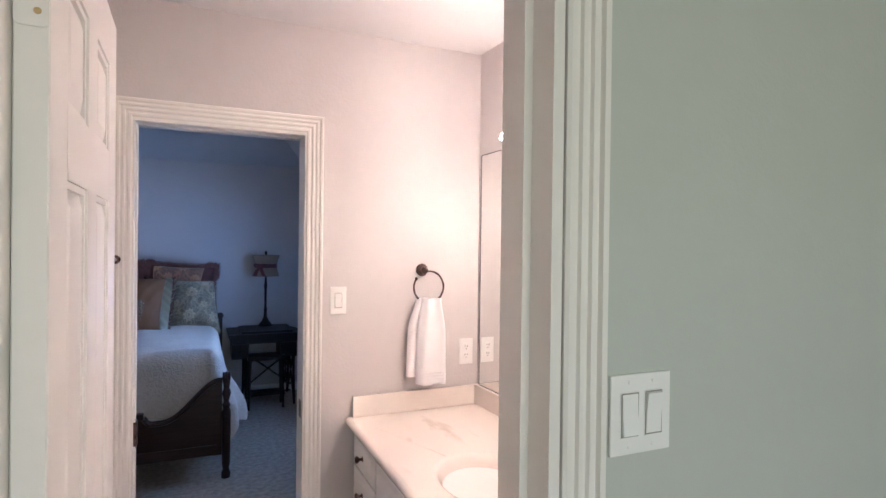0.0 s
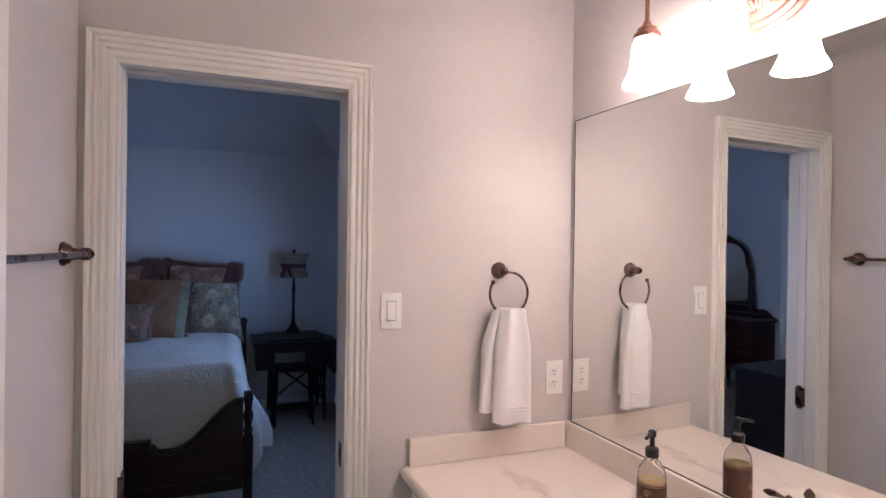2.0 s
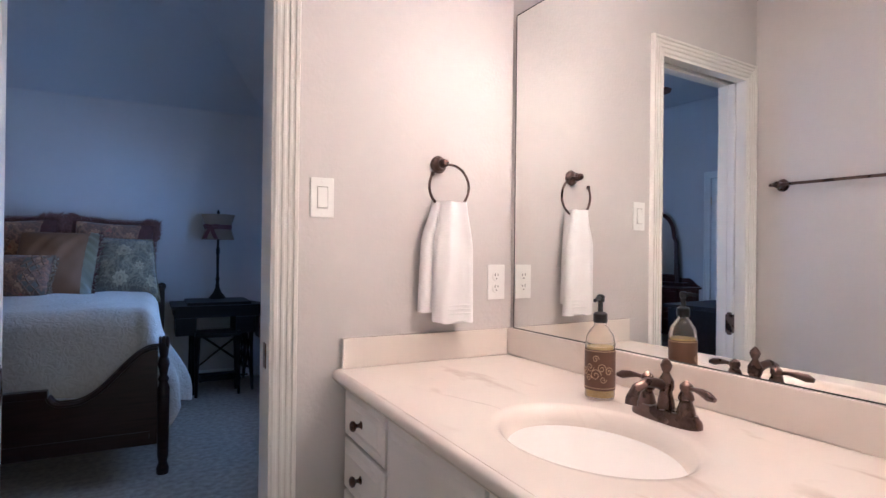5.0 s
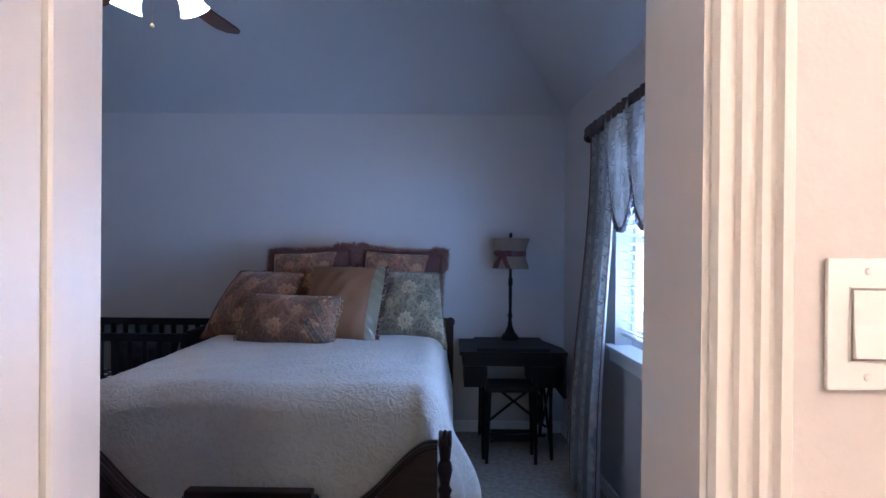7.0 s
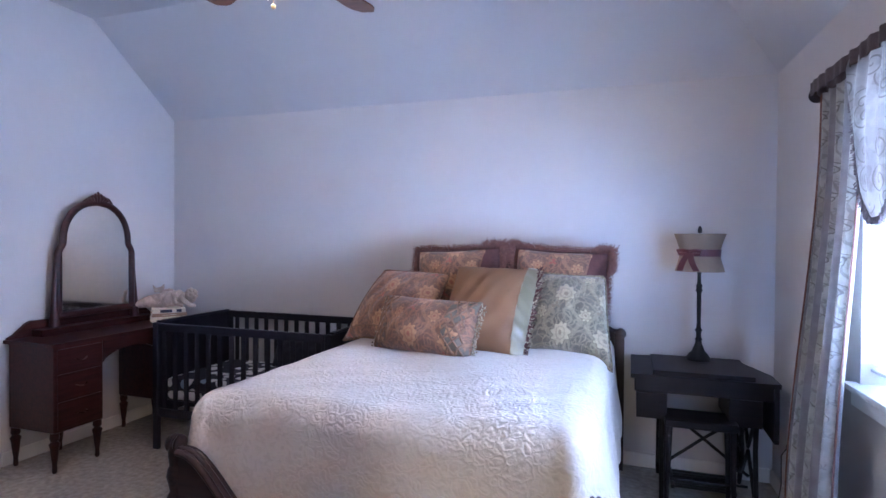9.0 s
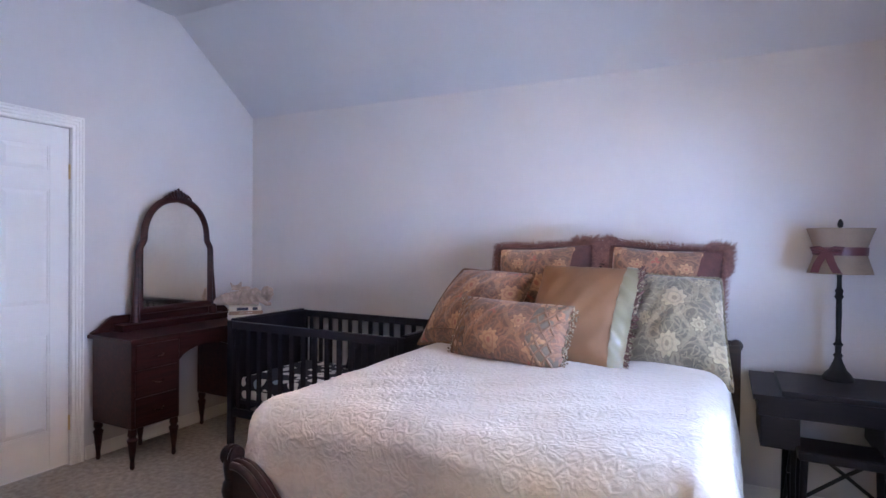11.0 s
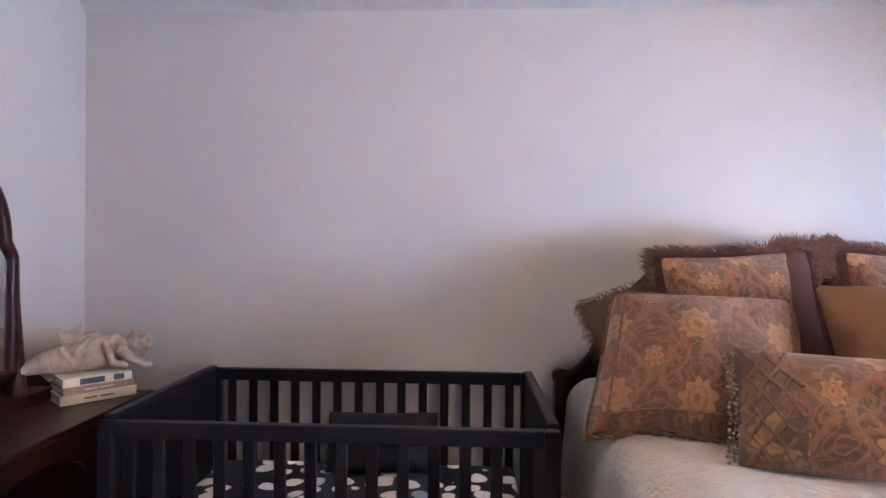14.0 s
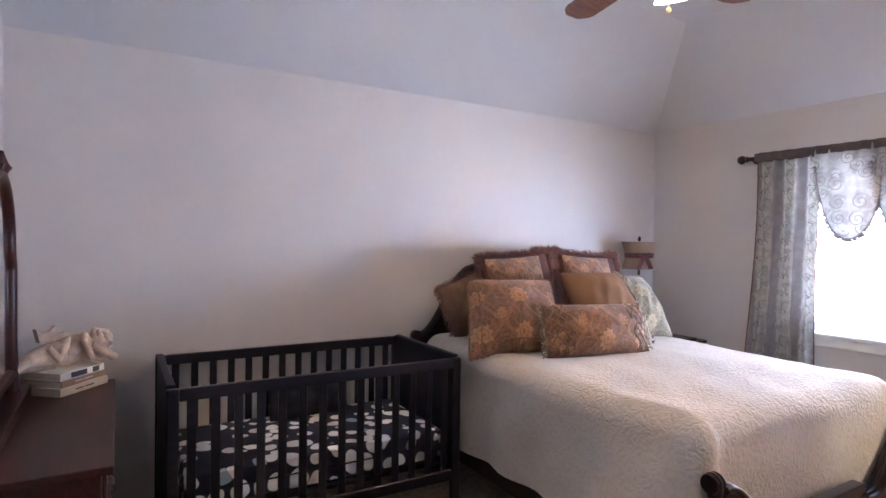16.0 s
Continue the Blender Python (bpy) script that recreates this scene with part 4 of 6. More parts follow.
bm.faces.new(rings[-1])
part("back_plate", bm, COPPER, fx, "", True)
for i in range(7):
    dy = (i - 3) * 0.017
    bm = T([(-0.030, dy * 0.5, -0.035), (-0.040, dy * 0.9, 0.0), (-0.040, dy * 1.2, 0.03), (-0.030, dy * 1.3, 0.05)], [0.004, 0.009, 0.009, 0.004], 8)
    part("shell_lobe", bm, COPPER, fx, "", True)
for dy in (0.27, 0.0, -0.27):
    end = dy * 0.30
    pts = []
    for k in range(15):
        t = k / 14
        pts.append((-0.035 - 0.094 * smoothstep(0, 0.8, t), end + (dy - end) * smoothstep(0, 0.75, t), 0.02 + 0.115 * math.sin(math.pi * min(1, t * 0.86)) - 0.060 * t * t))
    part("arm", T(pts, 0.0065, 10), COPPER, fx, "", True)
    z0 = pts[-1][2]
    m = Matrix.Translation((-0.129, dy, 0))
    part("fitter", L([(0.008, z0 + 0.012), (0.012, z0 + 0.005), (0.014, z0 - 0.004), (0.026, z0 - 0.010), (0.029, z0 - 0.022), (0.036, z0 - 0.026), (0.038, z0 - 0.036), (0.036, z0 - 0.040)], m, 24), COPPER, fx, "", True)
    bell = [(0.032, -0.052), (0.037, -0.060), (0.041, -0.078), (0.042, -0.100), (0.044, -0.122), (0.050, -0.145), (0.060, -0.165), (0.066, -0.178), (0.064, -0.179), (0.056, -0.163), (0.046, -0.140), (0.038, -0.10), (0.030, -0.056)]
    part("glass_bell", L([(r, z + z0 + 0.01) for r, z in bell], m, 32, False), BELL, fx, "frosted glass bell, lit", True)

# faucet
fc = thing("faucet", "oil-rubbed bronze two-handle basin faucet", "faucet", (1.295, 1.952, 0.79))
bm = bmesh.new()
prof = [(1.0, 0), (1.0, 0.008), (0.93, 0.016), (0.80, 0.020), (0.74, 0.026)]
rings = []
for k, z in prof:
    ring = []
    for i in range(40):
        a = 2 * math.pi * i / 40
        c, s = math.cos(a), math.sin(a)
        ring.append(bm.verts.new((0.031 * k * (abs(c) ** 0.8) * (1 if c > 0 else -1), 0.088 * k ** 0.4 * (abs(s) ** 0.7) * (1 if s > 0 else -1), z)))
    rings.append(ring)
for a, b in zip(rings, rings[1:]):
    for i in range(40):
        bm.faces.new((a[i], a[(i + 1) % 40], b[(i + 1) % 40], b[i]))
bm.faces.new(rings[-1])
bm.faces.new(rings[0][::-1])
part("base", bm, BRONZE, fc, "", True)
for s in (-1, 1):
    m = Matrix.Translation((0, s * 0.052, 0.022))
    hd = part("handle_post", L([(0.021, 0), (0.018, 0.014), (0.013, 0.030), (0.017, 0.036), (0.015, 0.044), (0.011, 0.052), (0.014, 0.058), (0.013, 0.066), (0.004, 0.074), (0.001, 0.075)], m, 20), BRONZE, fc, "", True)
    part("lever", T([(0, s * 0.055, 0.080), (-0.004, s * 0.075, 0.083), (-0.008, s * 0.095, 0.082), (-0.012, s * 0.115, 0.078), (-0.014, s * 0.130, 0.075)], [0.006, 0.0045, 0.008, 0.010, 0.005], 12), BRONZE, hd, "", True)
part("spout_body", L([(0.020, 0.022), (0.017, 0.045), (0.013, 0.062), (0.017, 0.070), (0.017, 0.086), (0.012, 0.094), (0.007, 0.104), (0.011, 0.112), (0.013, 0.120), (0.008, 0.130), (0.001, 0.136)], Matrix(), 20), BRONZE, fc, "", True)
part("spout", T([(0, 0, 0.070), (-0.03, 0, 0.084), (-0.062, 0, 0.088), (-0.090, 0, 0.078), (-0.104, 0, 0.058), (-0.106, 0, 0.046)], [0.012, 0.011, 0.0105, 0.0115, 0.013, 0.0135], 14), BRONZE, fc, "", True)

# soap bottle
sb = thing("soap_bottle", "clear hand soap bottle with a brown scroll label and black pump", "soap bottle", (1.295, 2.155, 0.7905))
sb.scale = (1.1, 1.1, 1.2)
part("bottle", L([(0.031, 0), (0.0335, 0.004), (0.0335, 0.115), (0.030, 0.132), (0.020, 0.146), (0.0135, 0.152), (0.0135, 0.166), (0.0125, 0.166), (0.0125, 0.152), (0.019, 0.145), (0.029, 0.131), (0.0322, 0.115), (0.0322, 0.005), (0.02, 0.003), (0.0005, 0.003)], Matrix(), 32, False), SOAPGLASS, sb, "", True)
part("soap", L([(0.0, 0.0045), (0.0305, 0.0055), (0.0305, 0.108), (0.0, 0.109)], Matrix(), 32), SOAP, sb, "amber liquid soap", True)
lab = part("label", L([(0.0340, 0.020), (0.0344, 0.020), (0.0344, 0.104), (0.0340, 0.104)], Matrix(), 40, False), LABEL, sb, "dark brown label with tan scrollwork", True)
bm = bmesh.new()
for i, (a0, z, r, turns) in enumerate(((-150, 0.052, 0.013, 1.6), (-172, 0.068, 0.010, -1.5), (-128, 0.066, 0.010, 1.5), (-150, 0.085, 0.008, 1.4), (-178, 0.045, 0.008, 1.4), (-122, 0.044, 0.008, -1.4), (-100, 0.06, 0.010, 1.5), (160, 0.06, 0.010, -1.5))):
    pts = []
    for k in range(22):
        t = k / 21
        ang, rr = turns * 2 * math.pi * t, r * (1 - 0.85 * t)
        a = radians(a0) + rr * math.cos(ang) / 0.0346
        pts.append((0.0346 * math.cos(a), 0.0346 * math.sin(a), z + rr * math.sin(ang)))
    tube(bm, pts, 0.0009, 5)
for z in (0.024, 0.100):
    lathe(bm, [(0.0345, z), (0.0348, z + 0.0012), (0.0345, z + 0.002)], Matrix(), 40, False)
part("scroll_print", bm, LABELINK, lab)
pm = part("pump", L([(0.0155, 0.158), (0.016, 0.160), (0.016, 0.176), (0.013, 0.179), (0.006, 0.181), (0.0055, 0.200), (0.009, 0.202), (0.0095, 0.214), (0.004, 0.217)], Matrix(), 20), BLACK, sb, "black pump head", True)
part("nozzle", T([(0, 0, 0.209), (-0.018, -0.01, 0.210), (-0.034, -0.018, 0.206)], [0.0055, 0.0045, 0.004], 10), BLACK, pm, "", True)

# towel ring and towel
tr = thing("towel_ring", "dark bronze open towel ring on the wall", "towel ring", (1.14, BY1, 1.446))
mw = Matrix.Rotation(radians(90), 4, "X")
part("rosette", L([(0.029, 0), (0.030, 0.005), (0.025, 0.010), (0.024, 0.016), (0.017, 0.021), (0.014, 0.032), (0.016, 0.038), (0.012, 0.046), (0.014, 0.052), (0.010, 0.060), (0.002, 0.063)], mw, 24), BRONZE, tr, "", True)
pts = [(0.0, -0.050, 0.0), (0.006, -0.050, 0.002)]
for k in range(34):
    a = radians(104 - (104 + 212) * k / 33)
    pts.append((0.018 + 0.074 * math.cos(a), -0.050, -0.078 + 0.074 * math.sin(a)))
part("ring", T(pts, 0.0045, 10), BRONZE, tr, "", True)
part("ball_end", L([(0.001, -0.009), (0.006, -0.006), (0.0075, 0), (0.006, 0.006), (0.001, 0.009)], Matrix.Translation(pts[-1]), 14), BRONZE, tr, "", True)

tw = thing("hand_towel", "white terry hand towel hung through the ring", "towel", (1.168, BY1 - 0.05, 1.297))


def towel_half(side, x0, x1, bottom, seed):
    """One hanging half: a folded slab that narrows to the ring."""
    bm = bmesh.new()
    rows, n = 26, 44
    rings = []
    for j in range(rows + 1):
        v = j / rows
        z = 0.02 if v == 0 else 0.03 - v * (0.03 - bottom)
        k = smoothstep(0, 0.42, v)
        cx = (x0 + x1) / 2 * (0.45 + 0.55 * k) - 0.008
        hw = ((x1 - x0) / 2) * (0.60 + 0.24 * k + 0.16 * v)
        ht = 0.017 + 0.005 * k
        ring = []
        for i in range(n):
            a = 2 * math.pi * i / n
            c, s = math.cos(a), math.sin(a)
            ux = (abs(c) ** 0.5) * (1 if c > 0 else -1)
            uy = (abs(s) ** 0.75) * (1 if s > 0 else -1)
            fold = 0.010 * (1.2 - v) * math.sin(ux * 4.5 + seed) + 0.002 * math.sin(ux * 9 + seed * 2 + v * 3)
            ring.append(bm.verts.new((cx + hw * ux, side * (0.016 + 0.004 * v) + ht * uy + fold, z + 0.004 * math.sin(ux * 5 + seed) * v)))
        rings.append(ring)
    for a, b in zip(rings, rings[1:]):
        for i in range(n):
            bm.faces.new((a[i], a[(i + 1) % n], b[(i + 1) % n], b[i]))
    bm.faces.new(rings[0])
    bm.faces.new(rings[-1][::-1])
    return bm


th = part("front_half", towel_half(-1, -0.068, 0.078, -0.372, 0.6), TOWEL, tw, "", True, 80)
bh = part("back_half", towel_half(1, -0.104, 0.050, -0.338, 2.0), TOWEL, tw, "", True, 80)
for k, z in enumerate((-0.315, -0.328, -0.341)):
    part("woven_band", B(-0.052, 0.054, -0.0450, -0.036, z - 0.004, z, 0.0015, 1), TOWEL, th)

# plates
def switch_plate(name, place, rz, gangs, label):
    """A rocker switch plate that faces -y in its own space."""
    w = 0.072 if gangs == 1 else 0.116
    ob = thing(name, label, "light switch", place, rz)
    part("plate", B(-w / 2, w / 2, -0.006, -0.0005, -0.060, 0.060, 0.003), PLATE, ob)
    for g in range(gangs):
        cx = (g - (gangs - 1) / 2) * 0.046
        part("rocker_frame", B(cx - 0.0175, cx + 0.0175, -0.0075, -0.0062, -0.0345, 0.0345, 0.0005, 1), PLATE, ob)
        # grey sheet that paints the shadow line round the rocker
        part("rocker_gap", B(cx - 0.0166, cx + 0.0166, -0.0079, -0.0076, -0.0330, 0.0330), SHADOWGAP, ob)
        part("rocker", P([(-0.0078, -0.031), (-0.0125 if g == 0 else -0.0085, -0.030), (-0.0095, 0.0), (-0.0085 if g == 0 else -0.0125, 0.030), (-0.0078, 0.031)], cx - 0.0145, cx + 0.0145, "x"), PLATE, ob)
        for s in (-1, 1):
            part("screw", L([(0.0035, 0), (0.003, 0.001), (0.0005, 0.0013)], Matrix.Translation((cx, -0.006, s * 0.048)) @ mw, 10), PLATE, ob)
    return ob


switch_plate("light_switch", (0.745, BY1, 1.314), 0, 1, "white single rocker switch on the bathroom wall")
switch_plate("light_switch", (0.795, HY1, 1.312), 0, 2, "white double rocker switch on the sage hall wall")


def outlet(place, rz, label):
    """A double socket plate that faces -y in its own space."""
    ol = thing("wall_outlet", label, "outlet", place, rz)
    part("plate", B(-0.036, 0.036, -0.006, -0.0005, -0.062, 0.062, 0.003), PLATE, ol)
    for s in (-1, 1):
        rc = part("receptacle", L([(0.0175, 0), (0.0172, 0.002), (0.001, 0.0022)], Matrix.Translation((0, -0.006, s * 0.0205)) @ mw, 24), PLATE, ol)
        for dx, h in ((-0.0062, 0.009), (0.0062, 0.007)):
            part("slot", B(dx - 0.0011, dx + 0.0011, -0.0087, -0.0080, s * 0.0205 + 0.001, s * 0.0205 + 0.001 + h), DARKSLOT, rc)
        part("slot", L([(0.0024, 0), (0.0024, 0.0006)], Matrix.Translation((0, -0.0081, s * 0.0205 - 0.008)) @ mw, 10), DARKSLOT, rc)
    return ol


outlet((1.376, BY1, 1.048), 0, "white double power outlet above the counter")
ol = outlet((RX1, 6.0, 0.32), -90, "white power outlet low on the wall beside the sewing table")
ol.matrix_world = WTURN @ pose(RX1, 6.0, 0.32, 0, 0, -90)
part("plug", B(-0.014, 0.014, -0.036, -0.0085, 0.006, 0.036, 0.004), BLACK, ol, "dark plug")
cord = T([(0.0, -0.034, 0.020), (0.004, -0.060, -0.02), (0.03, -0.065, -0.16), (-0.03, -0.060, -0.26), (-0.14, -0.055, -0.312)], 0.003, 6)
part("cord", cord, BLACK, ol, "dark cord trailing to the floor", True)

# towel bar on the side wall
tb = thing("towel_bar", "dark bronze towel bar on the bathroom side wall", "towel bar", (BX0, 2.325, 1.497))
my = Matrix.Rotation(radians(90), 4, "Y")
for s in (-1, 1):
    part("post", L([(0.030, 0), (0.031, 0.006), (0.026, 0.011), (0.024, 0.018), (0.016, 0.024), (0.013, 0.038), (0.016, 0.046), (0.016, 0.060), (0.009, 0.068), (0.002, 0.071)], Matrix.Translation((0, s * 0.30, 0)) @ my, 20), BRONZE, tb, "", True)
    part("finial", L([(0.008, 0), (0.011, 0.008), (0.007, 0.014), (0.009, 0.022), (0.002, 0.030)], Matrix.Translation((0.053, s * 0.312, 0)) @ Matrix.Rotation(radians(-90 * s), 4, "X"), 14), BRONZE, tb, "", True)
part("bar", T([(0.053, -0.30, 0), (0.053, 0.30, 0)], 0.0075, 14), BRONZE, tb, "", True)

# unseen hall window, added to go with the hall's fill lamp
hw_ = thing("window_1", "white hall window, unseen, added behind the eye", "window", (0.6, HY0 - 0.05, 1.5))
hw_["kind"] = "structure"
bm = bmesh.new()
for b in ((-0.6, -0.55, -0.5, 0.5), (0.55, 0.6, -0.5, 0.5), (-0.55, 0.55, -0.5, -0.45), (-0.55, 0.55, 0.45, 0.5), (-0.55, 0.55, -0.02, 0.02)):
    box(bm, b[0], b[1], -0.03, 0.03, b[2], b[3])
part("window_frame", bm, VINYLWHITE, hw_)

# ---- bedroom window, blind and curtains ----
win = thing("window_2", "white vinyl bedroom window, bright with daylight", "window", (RX1 + 0.11, (WY0 + WY1) / 2, WZ0))
win["kind"] = "structure"
ww, wh = (WY1 - WY0) / 2, WZ1 - WZ0
bm = bmesh.new()
for y0, y1, z0, z1 in ((-ww + 0.001, -ww + 0.05, 0.001, wh - 0.001), (ww - 0.05, ww - 0.001, 0.001, wh - 0.001), (-ww + 0.05, ww - 0.05, 0.001, 0.05), (-ww + 0.05, ww - 0.05, wh - 0.05, wh - 0.001)):
    box(bm, -0.02, 0.03, y0, y1, z0, z1, 0.003, 1)
win.matrix_world = WTURN @ pose(*win.location)
part("window_frame", bm, VINYLWHITE, win)
bm = bmesh.new()
for z0, z1, d in ((0.05, 0.09, 0), (0.55, 0.585, 0), (wh - 0.09, wh - 0.05, 0.012)):
    box(bm, -0.012 + d, 0.012 + d, -ww + 0.05, ww - 0.05, z0, z1, 0.002, 1)
part("sash", bm, VINYLWHITE, win)
for z0, z1 in ((0.09, 0.55), (0.585, wh - 0.09)):
    pn = part("pane", B(0.0, 0.004, -ww + 0.05, ww - 0.05, z0, z1), PANE, win)
    pn.visible_shadow = False
part("window_sill", B(-0.155, -0.021, -ww - 0.05, ww + 0.05, -0.022, 0.0005, 0.006), VINYLWHITE, win, "white painted sill")
part("apron", B(-0.130, -0.111, -ww - 0.03, ww + 0.03, -0.085, -0.023, 0.004), VINYLWHITE, win)

bl = thing("window_blind", "white slatted window blind with its slats open", "blind", (RX1 + 0.045, (WY0 + WY1) / 2, WZ0))
bl.matrix_world = WTURN @ pose(*bl.location)
part("head_rail", B(-0.02, 0.02, -ww + 0.02, ww - 0.02, wh - 0.045, wh - 0.005, 0.002, 1), VINYLWHITE, bl)
part("bottom_rail", B(-0.02, 0.02, -ww + 0.02, ww - 0.02, 0.055, 0.068, 0.003, 1), VINYLWHITE, bl)
slat = None
for k in range(22):
    z = 0.095 + k * 0.0455
    if slat is None:
        bm = bmesh.new()
        sheet(bm, lambda u, v: (-0.022 + 0.044 * u, (-ww + 0.02) + (2 * ww - 0.04) * v, 0.003 * math.sin(math.pi * u) - 0.012 * u), 4, 1, 0.0022)
        slat = part("slat", bm, VINYLWHITE, bl)
        slat.location = (0, 0, z)
    else:
        o = new("slat", slat.data)
        o.parent, o.location = bl, (0, 0, z)
for y in (-0.42, 0.0, 0.42):
    part("ladder_cord", T([(-0.024, y, 0.06), (-0.024, y, wh - 0.04)], 0.0012, 5), VINYLWHITE, bl)

bd = structure(part("backdrop", B(4.2, 4.25, -6.0, 22.0, -3.0, 7.0), SKYCARD), "bright hazy daylight outside the window", "backdrop")

CX = 1.175
rod = thing("curtain_rod", "dark wooden curtain rod with scrolled finials", "curtain rod", (CX, 4.585, 2.05))
rod.matrix_world = WTURN @ pose(*rod.location)
part("rod_pole", T([(0, -0.99, 0), (0, 0.99, 0)], 0.016, 14), BEDW, rod, "", True)
for s in (-1, 1):
    part("finial", L([(0.016, 0), (0.024, 0.008), (0.018, 0.016), (0.026, 0.028), (0.034, 0.046), (0.028, 0.066), (0.010, 0.078), (0.002, 0.08)], Matrix.Translation((0, s * 0.98, 0)) @ Matrix.Rotation(radians(-90 * s), 4, "X"), 18), BEDW, rod, "", True)
    part("bracket", T([(0.049, s * 0.94, -0.02), (0.03, s * 0.94, -0.03), (0.0, s * 0.94, -0.018)], 0.009, 8), BEDW, rod)


def drape(name, y0, y1, lean, label):
    """A gathered panel from the rod to the floor."""
    ob = thing(name, label, "curtain", (CX, (y0 + y1) / 2, 0))
    ob.matrix_world = WTURN @ pose(*ob.location)
    hw2 = (y1 - y0) / 2
    folds = 5.5

    def f(u, v):
        z = 2.04 - v * 2.02
        ph = u * folds * 2 * math.pi
        w = hw2 * (1.0 - 0.10 * math.sin(math.pi * min(1, v * 1.2)) + 0.16 * v)
        return (-0.020 + 0.026 * (0.55 + 0.45 * v) * math.sin(ph + 0.5 * math.sin(v * 3)) - 0.095 * smoothstep(0.05, 0.9, v), (2 * u - 1) * w + lean * v + 0.006 * math.sin(ph * 0.5 + v * 4), z)
    part("panel", sheet(bmesh.new(), f, 90, 30, 0.002), CURTAIN, ob, "", True, 80)

    def g(u, v):
        ph = u * 30
        return (-0.036 - 0.006 * math.sin(ph), (2 * u - 1) * hw2 * 1.01, 2.070 - 0.056 * v + 0.003 * math.sin(ph * 1.3))
    part("gathered_header", sheet(bmesh.new(), g, 60, 3, 0.004), CURBAND, ob, "dark brown gathered header", True, 80)
    for s in (0, 1):
        pts = [Vector(f(s, v / 24)) + Vector((-0.004, 0, 0)) for v in range(25)]
        part("edge_trim", T(pts, 0.0035, 6), FRINGE, ob, "dark corded edge", True)
    return ob


drape("curtain", 5.08, 5.49, -0.01, "grey-blue embroidered curtain panel hung at the window")
drape("curtain", 3.68, 4.06, -0.02, "grey-blue embroidered curtain panel hung at the window")


def swag(yc, hw2, drop, forward):
    ob = thing("curtain_valance", "embroidered scalloped valance piece with a dark beaded fringe", "valance", (CX - forward, yc, 2.05), 0, "valance scallops")
    ob.matrix_world = WTURN @ pose(*ob.location)

    def edge(u):
        t = 2 * u - 1
        return drop * (0.20 + 0.80 * max(0, 1 - abs(t) ** 2.2) ** 0.62)

    def f(u, v):
        t = 2 * u - 1
        z = 0.016 - edge(u) * v
        return (-0.012 - 0.020 * math.sin(u * 26) * (0.55 - 0.45 * v) - 0.018 * math.sin(math.pi * v), t * hw2 * (1 - 0.02 * v * v), z)
    part("panel", sheet(bmesh.new(), f, 48, 16, 0.002), VALANCE, ob, "", True, 80)
    part("braid", T([Vector(f(0.5 - 0.5 * math.cos(math.pi * k / 60), 1.0)) for k in range(61)], 0.0048, 6), CURFRINGE, ob, "dark braid edge", True)
    bm = bmesh.new()
    for k in range(170):
        u = 0.5 - 0.5 * math.cos(math.pi * k / 169)
        p, along = Vector(f(u, 1.0)), Vector(f(min(1, u + 0.004), 1.0)) - Vector(f(max(0, u - 0.004), 1.0))
        out = Vector((0, along.z, -along.y)).normalized() + Vector((0, 0, -0.1))
        for q in range(3):
            jit = Vector((random.uniform(-0.005, 0.005), random.uniform(-0.003, 0.003), 0))
            tube(bm, [p + jit - out * 0.005, p + jit * 1.7 + out * 0.009, p + jit * 2 + out * (0.015 + random.uniform(0, 0.005))], [0.002, 0.0018, 0.0028], 4)
    tagged(part("fringe", bm, CURFRINGE, ob, "dark beaded fringe"), kind="stuff")
    return ob


for k, yc in enumerate((4.91, 4.60, 4.29, 3.98)):
    swag(yc, 0.192, 0.590, 0.034 + 0.003 * (k % 2))
vb = thing("valance_header", "dark brown gathered velvet valance header", "valance", (CX, 4.585, 2.05))
vb.matrix_world = WTURN @ pose(*vb.location)
part("header", sheet(bmesh.new(), lambda u, v: (-0.064 - 0.004 * math.sin(u * 150) - 0.003 * math.sin(u * 101), (2 * u - 1) * 0.905, 0.026 - 0.054 * v + 0.0015 * math.sin(u * 131)), 420, 3, 0.004), CURBAND, vb, "", True, 80)

# ---- bed ----
BXC, BHW, BFY, BHY = -0.367, 0.722, 4.285, 6.30
bed = thing("bed", "dark mahogany bed with scrolled footboard and arched headboard", "bed", (BXC, 0, 0))
for s in (-1, 1):
    m = Matrix.Translation((s * BHW, BFY, 0))
    pst = part("foot_post", L([(0.028, 0), (0.030, 0.03), (0.020, 0.06), (0.026, 0.09), (0.028, 0.30), (0.029, 0.44), (0.020, 0.465), (0.027, 0.485), (0.017, 0.505), (0.022, 0.53), (0.029, 0.56), (0.024, 0.585), (0.016, 0.60)], m, 20), BEDW, bed, "", True)
    part("scroll_neck", T([(s * BHW, BFY, 0.59), (s * BHW, BFY, 0.63), (s * (BHW - 0.004), BFY, 0.668)], [0.018, 0.023, 0.026], 14), BEDW, pst, "", True)
    roll = [(0.022, -0.025), (0.030, -0.023), (0.033, -0.016), (0.028, -0.009), (0.034, -0.004), (0.034, 0.004), (0.028, 0.009), (0.033, 0.016), (0.030, 0.023), (0.022, 0.025)]
    part("rolled_scroll", L(roll, Matrix.Translation((s * BHW, BFY + 0.006, 0.670)) @ Matrix.Rotation(radians(90), 4, "Y"), 28), BEDW, pst, "reeded scroll on the post", True)
    part("head_post", B(s * 0.735 - 0.03, s * 0.735 + 0.03, BHY - 0.03, BHY + 0.03, 0, 0.84, 0.006), BEDW, bed)
    part("side_rail", B(s * 0.70 - 0.014, s * 0.70 + 0.014, BFY + 0.03, BHY - 0.032, 0.20, 0.36, 0.004), BEDW, bed)


